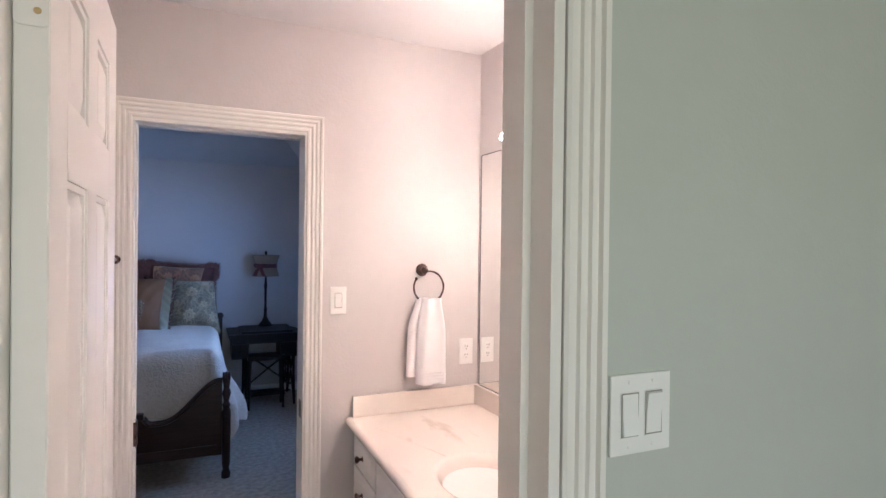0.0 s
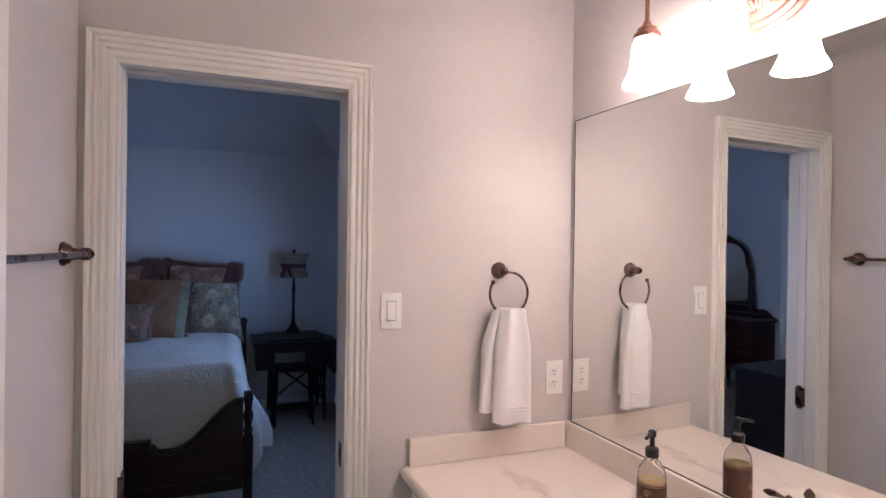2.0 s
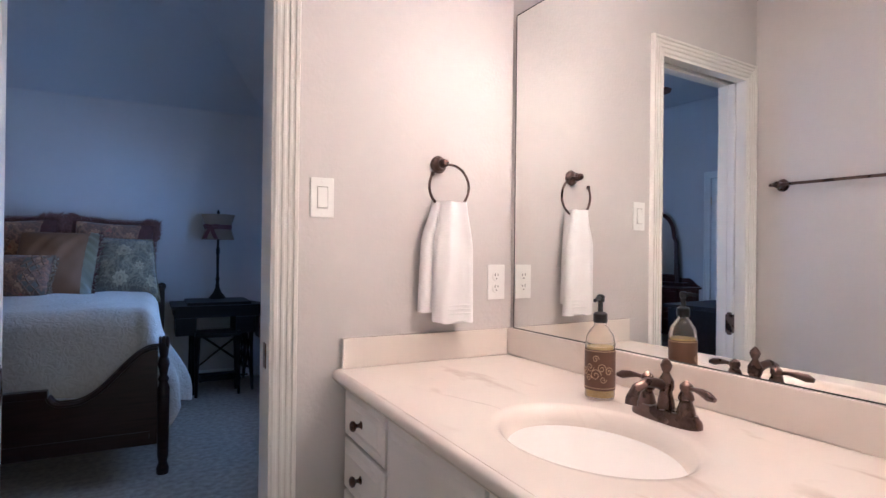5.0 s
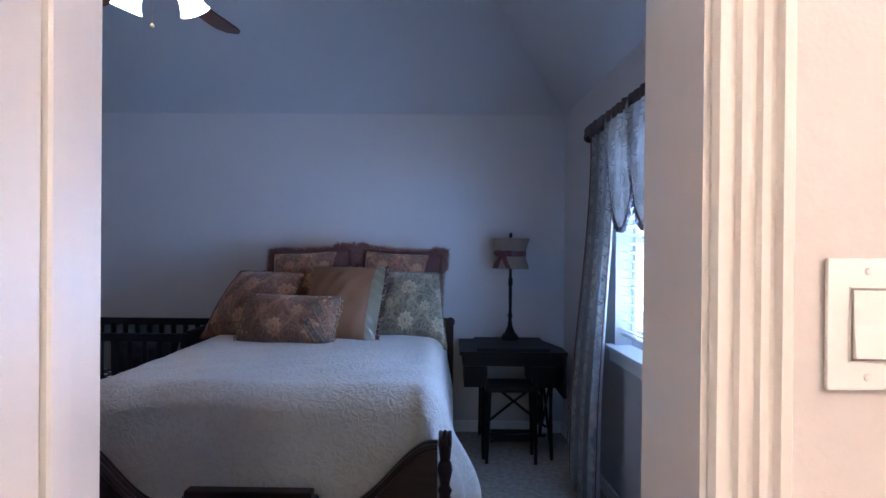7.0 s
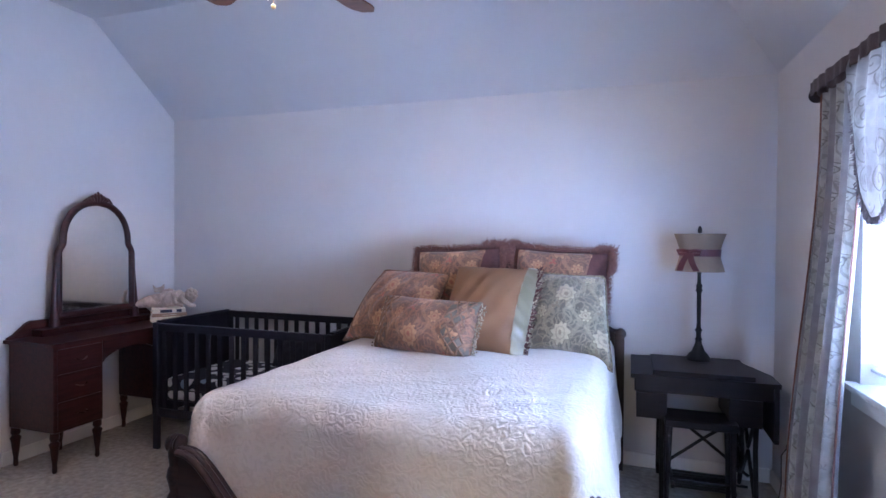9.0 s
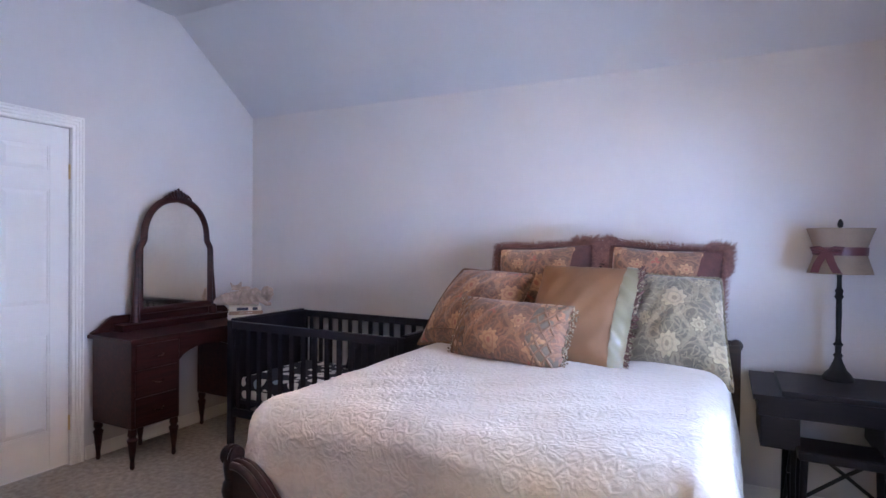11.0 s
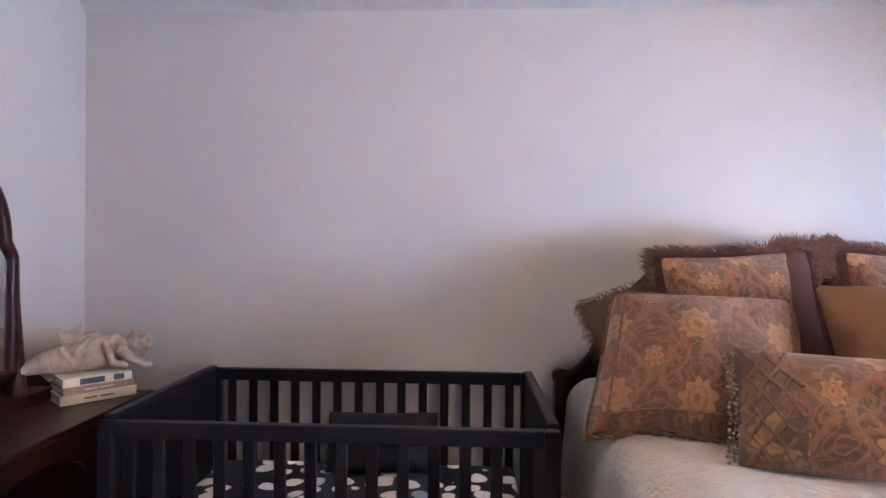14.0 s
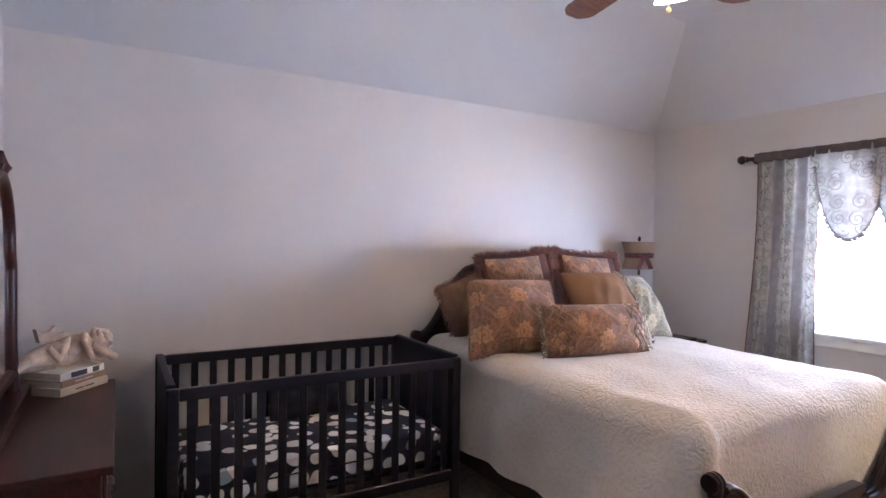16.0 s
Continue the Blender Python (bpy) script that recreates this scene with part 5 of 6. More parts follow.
def foot_top(x):
    a = abs(x)
    if a < 0.22:
        return 0.455
    return 0.405 + 0.05 * (1 - smoothstep(0.22, 0.27, a)) + 0.245 * smoothstep(0.32, 0.68, a) ** 1.2


xs = [-0.694 + 1.388 * k / 80 for k in range(81)]
outline = [(x, foot_top(x)) for x in xs] + [(0.694, 0.16), (-0.694, 0.16)]
part("footboard", P(outline, BFY - 0.016, BFY + 0.016), BEDW, bed, "", True)
for lo, hi in ((-0.694, -0.235), (0.235, 0.694)):
    for dy in (-0.021, 0.0, 0.021):
        pts = [(lo + (hi - lo) * k / 24, BFY + dy, foot_top(lo + (hi - lo) * k / 24) + (0.004 if dy == 0 else 0)) for k in range(25)]
        part("footboard_reed", T(pts, 0.0125, 10), BEDW, bed, "carved reed along the footboard", True)
bm = bmesh.new()
box(bm, -0.235, 0.235, BFY - 0.028, BFY + 0.024, 0.44, 0.478, 0.010, 3)
part("footboard_cap", bm, BEDW, bed)
part("footboard_moulding", B(-0.66, 0.66, BFY - 0.024, BFY - 0.0165, 0.19, 0.23, 0.003), BEDW, bed)


def head_top(x):
    a = abs(x)
    return 0.84 + 0.40 * smoothstep(0.715, 0.36, a) + 0.07 * math.cos(min(a, 0.4) / 0.4 * math.pi / 2)


xs = [-0.735 + 1.47 * k / 80 for k in range(81)]
part("headboard", P([(x, head_top(x)) for x in xs] + [(0.735, 0.25), (-0.735, 0.25)], BHY - 0.016, BHY + 0.018), BEDW, bed, "", True)
part("headboard_scroll", T([(x, BHY - 0.004, head_top(x)) for x in xs], 0.020, 10), BEDW, bed, "", True)
for s in (-1, 1):
    part("headboard_volute", L([(0.022, -0.024), (0.032, -0.020), (0.034, 0), (0.032, 0.020), (0.022, 0.024)], Matrix.Translation((s * 0.742, BHY - 0.004, head_top(0.735) - 0.006)) @ Matrix.Rotation(radians(90), 4, "X"), 22), BEDW, bed, "", True)
part("mattress", B(-0.685, 0.685, BFY + 0.06, BHY - 0.04, 0.36, 0.79, 0.06, 4), TOWEL, bed, "white mattress under the coverlet", True)

cv = thing("coverlet", "ivory matelasse bedspread draped over the bed", "bedspread", (BXC - 0.012, 0, 0))


def spread(u, v):
    """Cloth laid over the mattress: flat above, rounded over the edges, hanging at both sides and the foot."""
    side, foot, top = 0.56, 0.46, 0.830
    s = (2 * u - 1) * (0.618 + side)
    t = v * (BHY - 0.10 - (BFY + 0.15) + foot)
    hx, y_end = 0.618, BHY - 0.10
    yl = y_end - t
    ex, ey = max(0, abs(s) - hx), max(0, (BFY + 0.15) - yl)
    e = math.hypot(ex, ey)
    r = 0.09
    def over(d):
        a = min(d / r, math.pi / 2)
        return r * math.sin(a), r * (1 - math.cos(a)) + max(0, d - r * math.pi / 2)
    out, fall = over(e)
    fl = (0.035 + 0.11 * smoothstep(BFY + 0.70, BFY + 0.12, yl)) * smoothstep(0.10, 0.50, e)
    ux, uy = (ex / e, ey / e) if e > 1e-6 else (0, 0)
    sg = 1 if s > 0 else -1
    corner = 2 * ux * uy
    wave = 0.018 * smoothstep(0.16, 0.5, e) * math.sin(yl * 17 + sg) * ux + 0.012 * smoothstep(0.16, 0.4, e) * math.sin(s * 15) * uy
    x = sg * min(abs(s), hx) + sg * ux * (out + fl * (1 - uy * 0.4) + wave)
    y = max(yl, BFY + 0.15) - uy * (min(out, 0.105) + (0.03 * corner) + wave * 0.3)
    z = top - fall + 0.010 * math.sin(s * 3.1 + 1) * math.sin(yl * 2.7) * (1 - min(1, e * 6)) + 0.006 * math.cos(min(1, abs(s) / hx) * math.pi / 2) + 0.004 * math.sin(s * 9 + yl * 5) + 0.003 * math.sin(s * 21 - yl * 13 + 2 * math.sin(yl * 6)) * math.sin(yl * 8 + s * 4)
    z += 0.06 * corner * smoothstep(0.25, 0.6, e)
    return (x, y, max(z, 0.12))


part("cloth", sheet(bmesh.new(), spread, 110, 110, 0.012), QUILT, cv, "", True, 80)
for run in ([(0, k / 80) for k in range(81)], [(1, k / 80) for k in range(81)], [(k / 80, 1) for k in range(81)]):
    part("hem", T([spread(*q) for q in run], 0.0075, 6), QUILT, cv, "corded hem", True)

# ---- pillows ----


def puff(u, v, t):
    """Half thickness of a cushion at (u, v) from -1 to 1."""
    return t / 2 * (max(0, 1 - abs(u) ** 2.2) ** 0.60) * (max(0, 1 - abs(v) ** 2.2) ** 0.60) * (1.0 - 0.16 * v)


def seam(u, v, w, h, pinch, droop=0.0):
    """Place in x and z of a cushion's (u, v): soft corners, slightly hollow sides, one lower corner that may hang."""
    k = 1 - 0.05 * (u * v) ** 4
    x = w / 2 * u * k * (1 - pinch * (1 - v * v) * abs(u) ** 3)
    z = h / 2 * v * k * (1 - pinch * (1 - u * u) * abs(v) ** 3) + h / 2
    x += (0.9 * droop * (1 - v) / 2 if u * droop > 0 else 0) * abs(u) ** 2 - (0.5 * droop * (1 + v) / 2 if u * droop > 0 else 0) * abs(u)
    g = max(0, (u if droop > 0 else -u) - 0.15) / 0.85
    return x, z - abs(droop) * g * g * max(0, (0.6 - v) / 1.6)


def cushion(w, h, t, n=30, pinch=0.07, sag=0.0, droop=0.0):
    """A stuffed cushion standing in x and z, its thickness along y, its base at z = 0."""
    bm = bmesh.new()

    def f(sgn):
        def g(a, b):
            u, v = 2 * a - 1, 2 * b - 1
            x, z = seam(u, v, w, h, pinch, droop)
            th = puff(u, v, t)
            wr = (0.010 * math.sin(7 * u + 3 * v) * math.sin(5 * v - 2 * u) + 0.004 * math.sin(17 * u - 9 * v)) * (1 - u * u) * (1 - v * v)
            pucker = 0.003 * math.sin(b * 40 + 3 * u) * abs(u) ** 6 * (1 - v * v) + 0.003 * math.sin(a * 44 + 2 * v) * abs(v) ** 6 * (1 - u * u)
            return (x, sgn * (th + wr) + pucker * (1 - abs(u * v)), z - sag * (1 - u * u) * (v > 0) * v)
        return g
    sheet(bm, f(-1), n, n)
    sheet(bm, f(1), n, n)
    bmesh.ops.remove_doubles(bm, verts=bm.verts, dist=0.0008)
    return bm


def rim(w, h, pinch, lo, hi, n=60, droop=0.0):
    """Points round a cushion's seam; 0 to 1 starts at the lower left corner and runs clockwise."""
    pts = []
    for k in range(n + 1):
        s = (lo + (hi - lo) * k / n) * 4 % 4
        e, f = int(s), s - int(s)
        u, v = ((-1, 2 * f - 1), (2 * f - 1, 1), (1, 1 - 2 * f), (1 - 2 * f, -1))[e]
        x, z = seam(u, v, w, h, pinch, droop)
        pts.append(Vector((x, 0, z)))
    return pts


def pillow(label, place, turn, w, h, t, material, lean=22.0, roll=0.0, sag=0.0, droop=0.0):
    ob = thing("throw_pillow", label, "pillow")
    ob.matrix_world = pose(*place, -lean, roll, turn)
    part("cover", cushion(w, h, t, sag=sag, droop=droop), material, ob, "", True, 80)
    return ob


def tassels(ob, pts, length, material, name="fringe", per=3, fat=0.004):
    bm = bmesh.new()
    for p in pts:
        d = (p - Vector((0, 0, 0.27))).normalized()
        for q in range(per):
            j = Vector((random.uniform(-0.011, 0.011), random.uniform(-0.013, 0.013), random.uniform(-0.011, 0.011)))
            e = p + d * length * random.uniform(0.35, 1.15) + Vector((-j.z, j.y, j.x)) * 1.6
            tube(bm, [p + j * 0.3, (p + e) / 2 + j, e], [fat, fat * 0.9, fat * 0.5], 4)
    return tagged(part(name, bm, material, ob), kind="stuff")


def beads(ob, pts, material=BEAD, drop=0.016):
    bm = bmesh.new()
    for i, p in enumerate(pts):
        d = Vector((math.copysign(1, p.x), 0, 0))
        for k in range(3):
            bmesh.ops.create_icosphere(bm, subdivisions=1, radius=random.uniform(0.0036, 0.0058), matrix=Matrix.Translation(p + d * (0.003 + drop * k * 0.62) + Vector((random.uniform(-0.003, 0.005), random.uniform(-0.009, 0.009), random.uniform(-0.005, 0.003) - 0.004 * k))))
    return tagged(part("bead_fringe", bm, material, ob, "beaded fringe"), kind="stuff")


def rope(ob, pts, material, r=0.0075):
    bm = bmesh.new()
    for ph in (0, math.pi):
        out = []
        for i, p in enumerate(pts):
            a = i * 1.1 + ph
            out.append(p + Vector((0, r * 0.7 * math.sin(a), r * 0.7 * math.cos(a))))
        tube(bm, out, r * 0.75, 6)
    return part("rope_trim", bm, material, ob, "twisted rope trim", True)


ZB = 0.815
for x, wd, tip in ((-0.553, 0.565, -3.0), (0.017, 0.565, 3.0)):
    p = pillow("large brown tapestry pillow sham with velvet border and rust fringe", (x, 5.87, ZB + 0.02), 0, wd, 0.54, 0.19, VELVET, 15, tip)
    bm = cushion(wd * 0.78, 0.48, 0.19)
    bmesh.ops.translate(bm, vec=(-0.030, -0.030, 0.040), verts=bm.verts)
    part("tapestry_field", bm, TAPESTRY, p, "gold-brown tapestry centre", True, 80)
    tassels(p, rim(wd, 0.54, 0.07, 0.06, 0.69, 240), 0.028, FRINGE, "fringe", 13, 0.0013)
    for lo, hi in ((0.455, 0.56), (0.20, 0.275)) if tip > 0 else ((0.44, 0.56),):
        tassels(p, rim(wd, 0.54, 0.07, lo, hi, 46), 0.050, FRINGE, "corner_ruffle", 22, 0.0016)
p = pillow("brown patterned pillow sham leaning at the bed's edge", (-0.765, 6.07, ZB + 0.06), 4, 0.42, 0.36, 0.10, TAPTRELLIS, 10, -19)
tassels(p, rim(0.42, 0.36, 0.07, 0.0, 0.5, 110), 0.016, FRINGE, "fringe", 6, 0.0014)
p = pillow("brown and gold floral tapestry pillow with rope trim", (-0.870, 5.535, ZB + 0.02), -19, 0.54, 0.47, 0.25, TAPESTRY, 36, 0, 0, -0.04)
rope(p, rim(0.54, 0.47, 0.07, 0.75, 1.25, 110, -0.04), ROPE)
rope(p, rim(0.54, 0.47, 0.07, 0.25, 0.75, 110, -0.04), ROPE)
bm = bmesh.new()
for run in ([(-0.80, v / 20) for v in range(-18, 18)], [(u / 20, -0.80) for u in range(-16, 19)]):
    pts = []
    for u, v in run:
        x, z = seam(u, v, 0.54, 0.47, 0.07, -0.04)
        pts.append((x, -puff(u, v, 0.25) - 0.003, z))
    tube(bm, pts, 0.004, 6)
part("welt", bm, ROPE, p, "corded welt inside a flat border", True)
p = pillow("sage green floral brocade pillow with rope trim", (0.105, 5.545, ZB + 0.015), -4, 0.41, 0.45, 0.25, TAPGREEN, 29, 2, 0, 0.06)
rope(p, rim(0.41, 0.45, 0.07, 0.25, 1.25, 210, 0.06), ROPEGREEN)
p = pillow("gold silk pillow with a satin edge and beaded fringe", (-0.285, 5.37, ZB + 0.005), -5, 0.47, 0.535, 0.26, GOLD, 35, 1)
bm = bmesh.new()
sheet(bm, lambda a, b: (0.176 + 0.057 * a, -(puff(0.75 + 0.24 * a, 2 * b - 1, 0.26) + 0.005 + 0.004 * math.sin(b * 46 + a * 3)), 0.2675 + 0.2675 * (2 * b - 1) * (1 - 0.02)), 10, 50, 0.003)
part("satin_edge", bm, SATIN, p, "sage satin gathered edge", True, 80)
tassels(p, rim(0.47, 0.535, 0.07, 0.5, 0.75, 50), 0.03, VELVET, "fringe", 3)
beads(p, rim(0.47, 0.535, 0.07, 0.5, 0.75, 44))
p = pillow("oblong brown floral tapestry bolster with trellis ends and bead fringe", (-0.555, 5.285, ZB + 0.008), -17, 0.62, 0.305, 0.25, TAPESTRY, 22, 0)
for s in (-1, 1):
    bm = bmesh.new()
    def end(a, b, s=s):
        u, v = 0.56 + 0.43 * a, 2 * b - 1
        th = puff(u, v, 0.25) + 0.004
        x = 0.303 * u * (1 - 0.07 * (1 - v * v) * u ** 3)
        return (s * x, -th, 0.1525 + 0.148 * v * (1 - 0.07 * (1 - u * u) * abs(v) ** 3))
    sheet(bm, end, 14, 16, 0.003 * s)
    pe = part("trellis_end", bm, SMOCK if s > 0 else TAPTRELLIS, p, "trellis-smocked end panel", True, 80)
    for k in range(-3, 4):
        for d in (-1, 1):
            pts = []
            for q in range(13):
                b = q / 12
                a = 0.5 + d * (b - 0.5) * 1.5 + k * 0.36 + 0.025 * math.sin(b * 19 + k)
                if 0 <= a <= 0.95:
                    e = Vector(end(a, 0.04 + 0.92 * b))
                    pts.append(e + Vector((0, -0.002, 0)))
            if len(pts) > 2:
                part("cording", T(pts, [0.0052 + 0.0014 * math.sin(q * 2.1) for q in range(len(pts))], 6), CORDTAN, pe, "", True)
beads(p, rim(0.615, 0.30, 0.07, 0.5, 0.75, 34))
beads(p, rim(0.615, 0.30, 0.07, 0.0, 0.25, 34))

# ---- crib ----
KX0, KX1, KY0, KY1, KT = -2.565, -1.222, 5.585, 6.325, 0.838
crib = thing("crib", "espresso-stained wooden baby crib with slatted sides", "crib", (0, 0, 0))
for x in (KX0, KX1 - 0.045):
    for y in (KY0, KY1 - 0.03):
        part("post", B(x, x + 0.045, y, y + 0.03, 0, KT, 0.004, 1), CRIBW, crib)
for x in (KX0 + 0.006, KX1 - 0.028):
    part("end_panel", B(x, x + 0.022, KY0 + 0.031, KY1 - 0.031, 0.22, KT - 0.002, 0.004, 1), CRIBW, crib)
    part("end_cap", B(x - 0.006, x + 0.028, KY0 + 0.031, KY1 - 0.031, KT - 0.0015, KT + 0.012, 0.004, 1), CRIBW, crib)
for y in (KY0 + 0.002, KY1 - 0.028):
    part("top_rail", B(KX0 + 0.046, KX1 - 0.046, y - 0.002, y + 0.028, KT - 0.050, KT, 0.006), CRIBW, crib)
    part("bottom_rail", B(KX0 + 0.046, KX1 - 0.046, y, y + 0.024, 0.22, 0.275, 0.004, 1), CRIBW, crib)
    n = 14
    for k in range(n):
        x = KX0 + 0.046 + (KX1 - KX0 - 0.092) * (k + 0.5) / n
        part("slat", B(x - 0.0175, x + 0.0175, y + 0.006, y + 0.018, 0.2745, KT - 0.0495, 0.003, 1), CRIBW, crib)
part("mattress_support", B(KX0 + 0.05, KX1 - 0.05, KY0 + 0.035, KY1 - 0.035, 0.30, 0.325), CRIBW, crib)
mt = thing("crib_mattress", "crib mattress in a dark sheet with off-white pebble spots", "mattress", ((KX0 + KX1) / 2, (KY0 + KY1) / 2, 0.3255))
part("sheet", B(-0.60, 0.60, -0.325, 0.325, 0, 0.145, 0.04, 4), SPOTS, mt, "", True)
part("piping", T([(sx * 0.60, sy * 0.325, 0.072) for sx, sy in ((-0.96, -1), (0.96, -1), (1, -0.93), (1, 0.93), (0.96, 1), (-0.96, 1), (-1, 0.93), (-1, -0.93))], 0.004, 6, True), DARKCLOTH, mt, "dark corded seam", True)
dc = thing("crib_cushion", "dark navy cushion leaning on the crib's back slats", "cushion")
dc.matrix_world = pose(-1.82, 6.16, 0.466, -24, 0, 3)
part("cover", cushion(0.46, 0.24, 0.16), DARKCLOTH, dc, "", True, 80)

# ---- dressing table ----
VX0, VX1, VY0, VY1, VT = -3.160, -2.735, 5.045, 6.175, 0.775
VC = (VY0 + VY1) / 2
dt = thing("dressing_table", "antique walnut kneehole dressing table with an arched mirror", "dressing table", (0, 0, 0))
part("table_top", B(VX0, VX1, VY0, VY1, VT - 0.024, VT, 0.006, 2), VANW, dt)
for y0, y1 in ((VY0 + 0.025, VY0 + 0.345), (VY1 - 0.345, VY1 - 0.025)):
    part("pedestal", B(VX0 + 0.015, VX1 - 0.03, y0, y1, 0.24, VT - 0.0245, 0.004, 1), VANW, dt)
    for z0, z1 in ((0.255, 0.42), (0.43, 0.585), (0.595, 0.735)):
        dr = part("drawer", B(VX1 - 0.0298, VX1 - 0.018, y0 + 0.02, y1 - 0.02, z0, z1, 0.004, 2), VANW, dt)
        part("drawer_pull", T([(VX1 - 0.018, (y0 + y1) / 2 - 0.035, (z0 + z1) / 2), (VX1 - 0.004, (y0 + y1) / 2 - 0.03, (z0 + z1) / 2 - 0.004), (VX1 - 0.002, (y0 + y1) / 2, (z0 + z1) / 2 - 0.012), (VX1 - 0.004, (y0 + y1) / 2 + 0.03, (z0 + z1) / 2 - 0.004), (VX1 - 0.018, (y0 + y1) / 2 + 0.035, (z0 + z1) / 2)], 0.0035, 8), BRONZE, dr)
    for y in (y0 + 0.022, y1 - 0.022):
        for x in (VX0 + 0.04, VX1 - 0.055):
            part("leg", L([(0.010, 0), (0.014, 0.012), (0.012, 0.05), (0.018, 0.09), (0.024, 0.15), (0.030, 0.175), (0.018, 0.19), (0.026, 0.205), (0.024, 0.24)], Matrix.Translation((x, y, 0)), 16), VANW, dt, "", True)
arch = [(VY0 + 0.345 + (VY1 - VY0 - 0.69) * k / 20, 0.60 + 0.075 * math.sin(math.pi * k / 20) ** 0.6) for k in range(21)]
part("kneehole_apron", P([(VY0 + 0.346, VT - 0.025), *[(min(max(a, VY0 + 0.346), VY1 - 0.346), b) for a, b in arch], (VY1 - 0.346, VT - 0.025)], VX1 - 0.055, VX1 - 0.03, "x"), VANW, dt)
rail = [(VY0 + 0.01, VT + 0.001)]
for k in range(33):
    t = k / 32
    y = VY0 + 0.01 + (VY1 - VY0 - 0.02) * t
    e = min(t, 1 - t) * 2
    rail.append((y, VT + 0.012 + 0.085 * smoothstep(0.02, 0.28, e) + 0.012 * math.sin(min(1, e / 0.3) * math.pi)))
rail.append((VY1 - 0.01, VT + 0.001))
part("back_gallery", P(rail, VX0 + 0.012, VX0 + 0.034, "x"), VANW, dt, "", True)
part("centre_shelf", B(VX0 + 0.035, VX0 + 0.13, VC - 0.42, VC + 0.42, VT + 0.001, VT + 0.045, 0.006, 2), VANW, dt)


def mirror_half(z):
    """Half width of the glass at a height."""
    if z < 1.29:
        return 0.262
    if z < 1.36:
        return 0.262 - 0.030 * smoothstep(1.29, 1.36, z)
    return 0.232 * math.sqrt(max(0, 1 - ((z - 1.36) / 0.262) ** 2.2))


zs = [0.905 + (1.6219 - 0.905) * (k / 60) for k in range(61)]
glass = [(VC + mirror_half(z), z) for z in zs] + [(VC - mirror_half(z), z) for z in reversed(zs)]
MX = VX0 + 0.075
mir = part("looking_glass", P(glass, MX - 0.004, MX + 0.004, "x"), OLDGLASS, dt, "old silvered mirror glass")
rim_pts = [Vector((MX + 0.002, a, b)) for a, b in glass]
part("mirror_frame", T([Vector((MX, VC + (p.y - VC) * 1.055, 1.15 + (p.z - 1.15) * 1.045)) for p in rim_pts], 0.024, 10, True), VANW, mir, "carved walnut frame", True)
for s in (-1, 1):
    bm = T([(MX, VC + s * 0.305, VT + 0.04), (MX, VC + s * 0.300, 1.0), (MX, VC + s * 0.290, 1.15), (MX, VC + s * 0.286, 1.29), (MX + 0.002, VC + s * 0.292, 1.305)], [0.030, 0.022, 0.018, 0.017, 0.010], 10)
    part("mirror_upright", bm, VANW, dt, "", True)
for k in range(7):
    s = (k - 3)
    lobe = T([(MX + 0.01, VC + s * 0.014, 1.640), (MX + 0.020, VC + s * 0.026, 1.668), (MX + 0.012, VC + s * 0.021, 1.716 - 0.013 * abs(s))], [0.010, 0.014, 0.007], 8)
    part("crest_lobe", lobe, VANW, mir, "carved lobe of the shell crest", True)
for s in (-1, 1):
    pts = []
    for k in range(16):
        a = k / 15 * 2.4 * math.pi
        r = 0.022 * (1 - 0.75 * k / 15)
        pts.append((MX + 0.012, VC + s * (0.085 + r * math.cos(a)), 1.640 + r * math.sin(a)))
    part("crest_scroll", T(pts, 0.006, 7), VANW, mir, "carved scroll", True)

# books and figurine on the dressing table
BK = (-2.918, 6.070)
z = VT + 0.0008
for w, d, t, m1, a, lab in ((0.25, 0.185, 0.034, CREAMBOOK, 50, "thick cream hardback book at the bottom of a stack"), (0.235, 0.17, 0.026, BROWNBOOK, 52, "tan hardback book in a stack"), (0.225, 0.165, 0.030, CREAMBOOK, 49, "pale hardback book with a navy spine band")):
    bk = thing("book", lab, "book", (BK[0], BK[1], z), a, "stack of books")
    part("page_block", B(-w / 2 + 0.004, w / 2 - 0.005, -d / 2 + 0.004, d / 2 - 0.005, 0.003, t - 0.003), PAPER, bk)
    part("cover_board", B(-w / 2, w / 2, -d / 2, d / 2, 0, 0.0028, 0.0008, 1), m1, bk)
    part("cover_board", B(-w / 2, w / 2, -d / 2, d / 2, t - 0.0028, t, 0.0008, 1), m1, bk)
    part("spine", B(-w / 2, w / 2, -d / 2 - 0.003, -d / 2 + 0.0035, 0, t, 0.002, 2), m1, bk)
    if "navy" in lab:
        part("spine_band", B(-0.06, 0.02, -d / 2 - 0.0042, -d / 2 - 0.0031, 0.004, t - 0.004), NAVY, bk)
        part("spine_band", B(0.05, 0.085, -d / 2 - 0.0042, -d / 2 - 0.0031, 0.004, t - 0.004), NAVY, bk)
    else:
        for x0, x1 in ((-0.05, -0.01), (0.0, 0.045)):
            part("spine_lettering", B(x0, x1, -d / 2 - 0.004, -d / 2 - 0.0031, t * 0.42, t * 0.58), LABEL if m1 is CREAMBOOK else CREAMBOOK, bk)
    z += t + 0.0006
fg = bmesh.new()


def blob(c, r, sc=(1, 1, 1), rot=(0, 0, 0)):
    bmesh.ops.create_icosphere(fg, subdivisions=3, radius=r, matrix=pose(*c, *rot) @ Matrix.Diagonal((*sc, 1)))


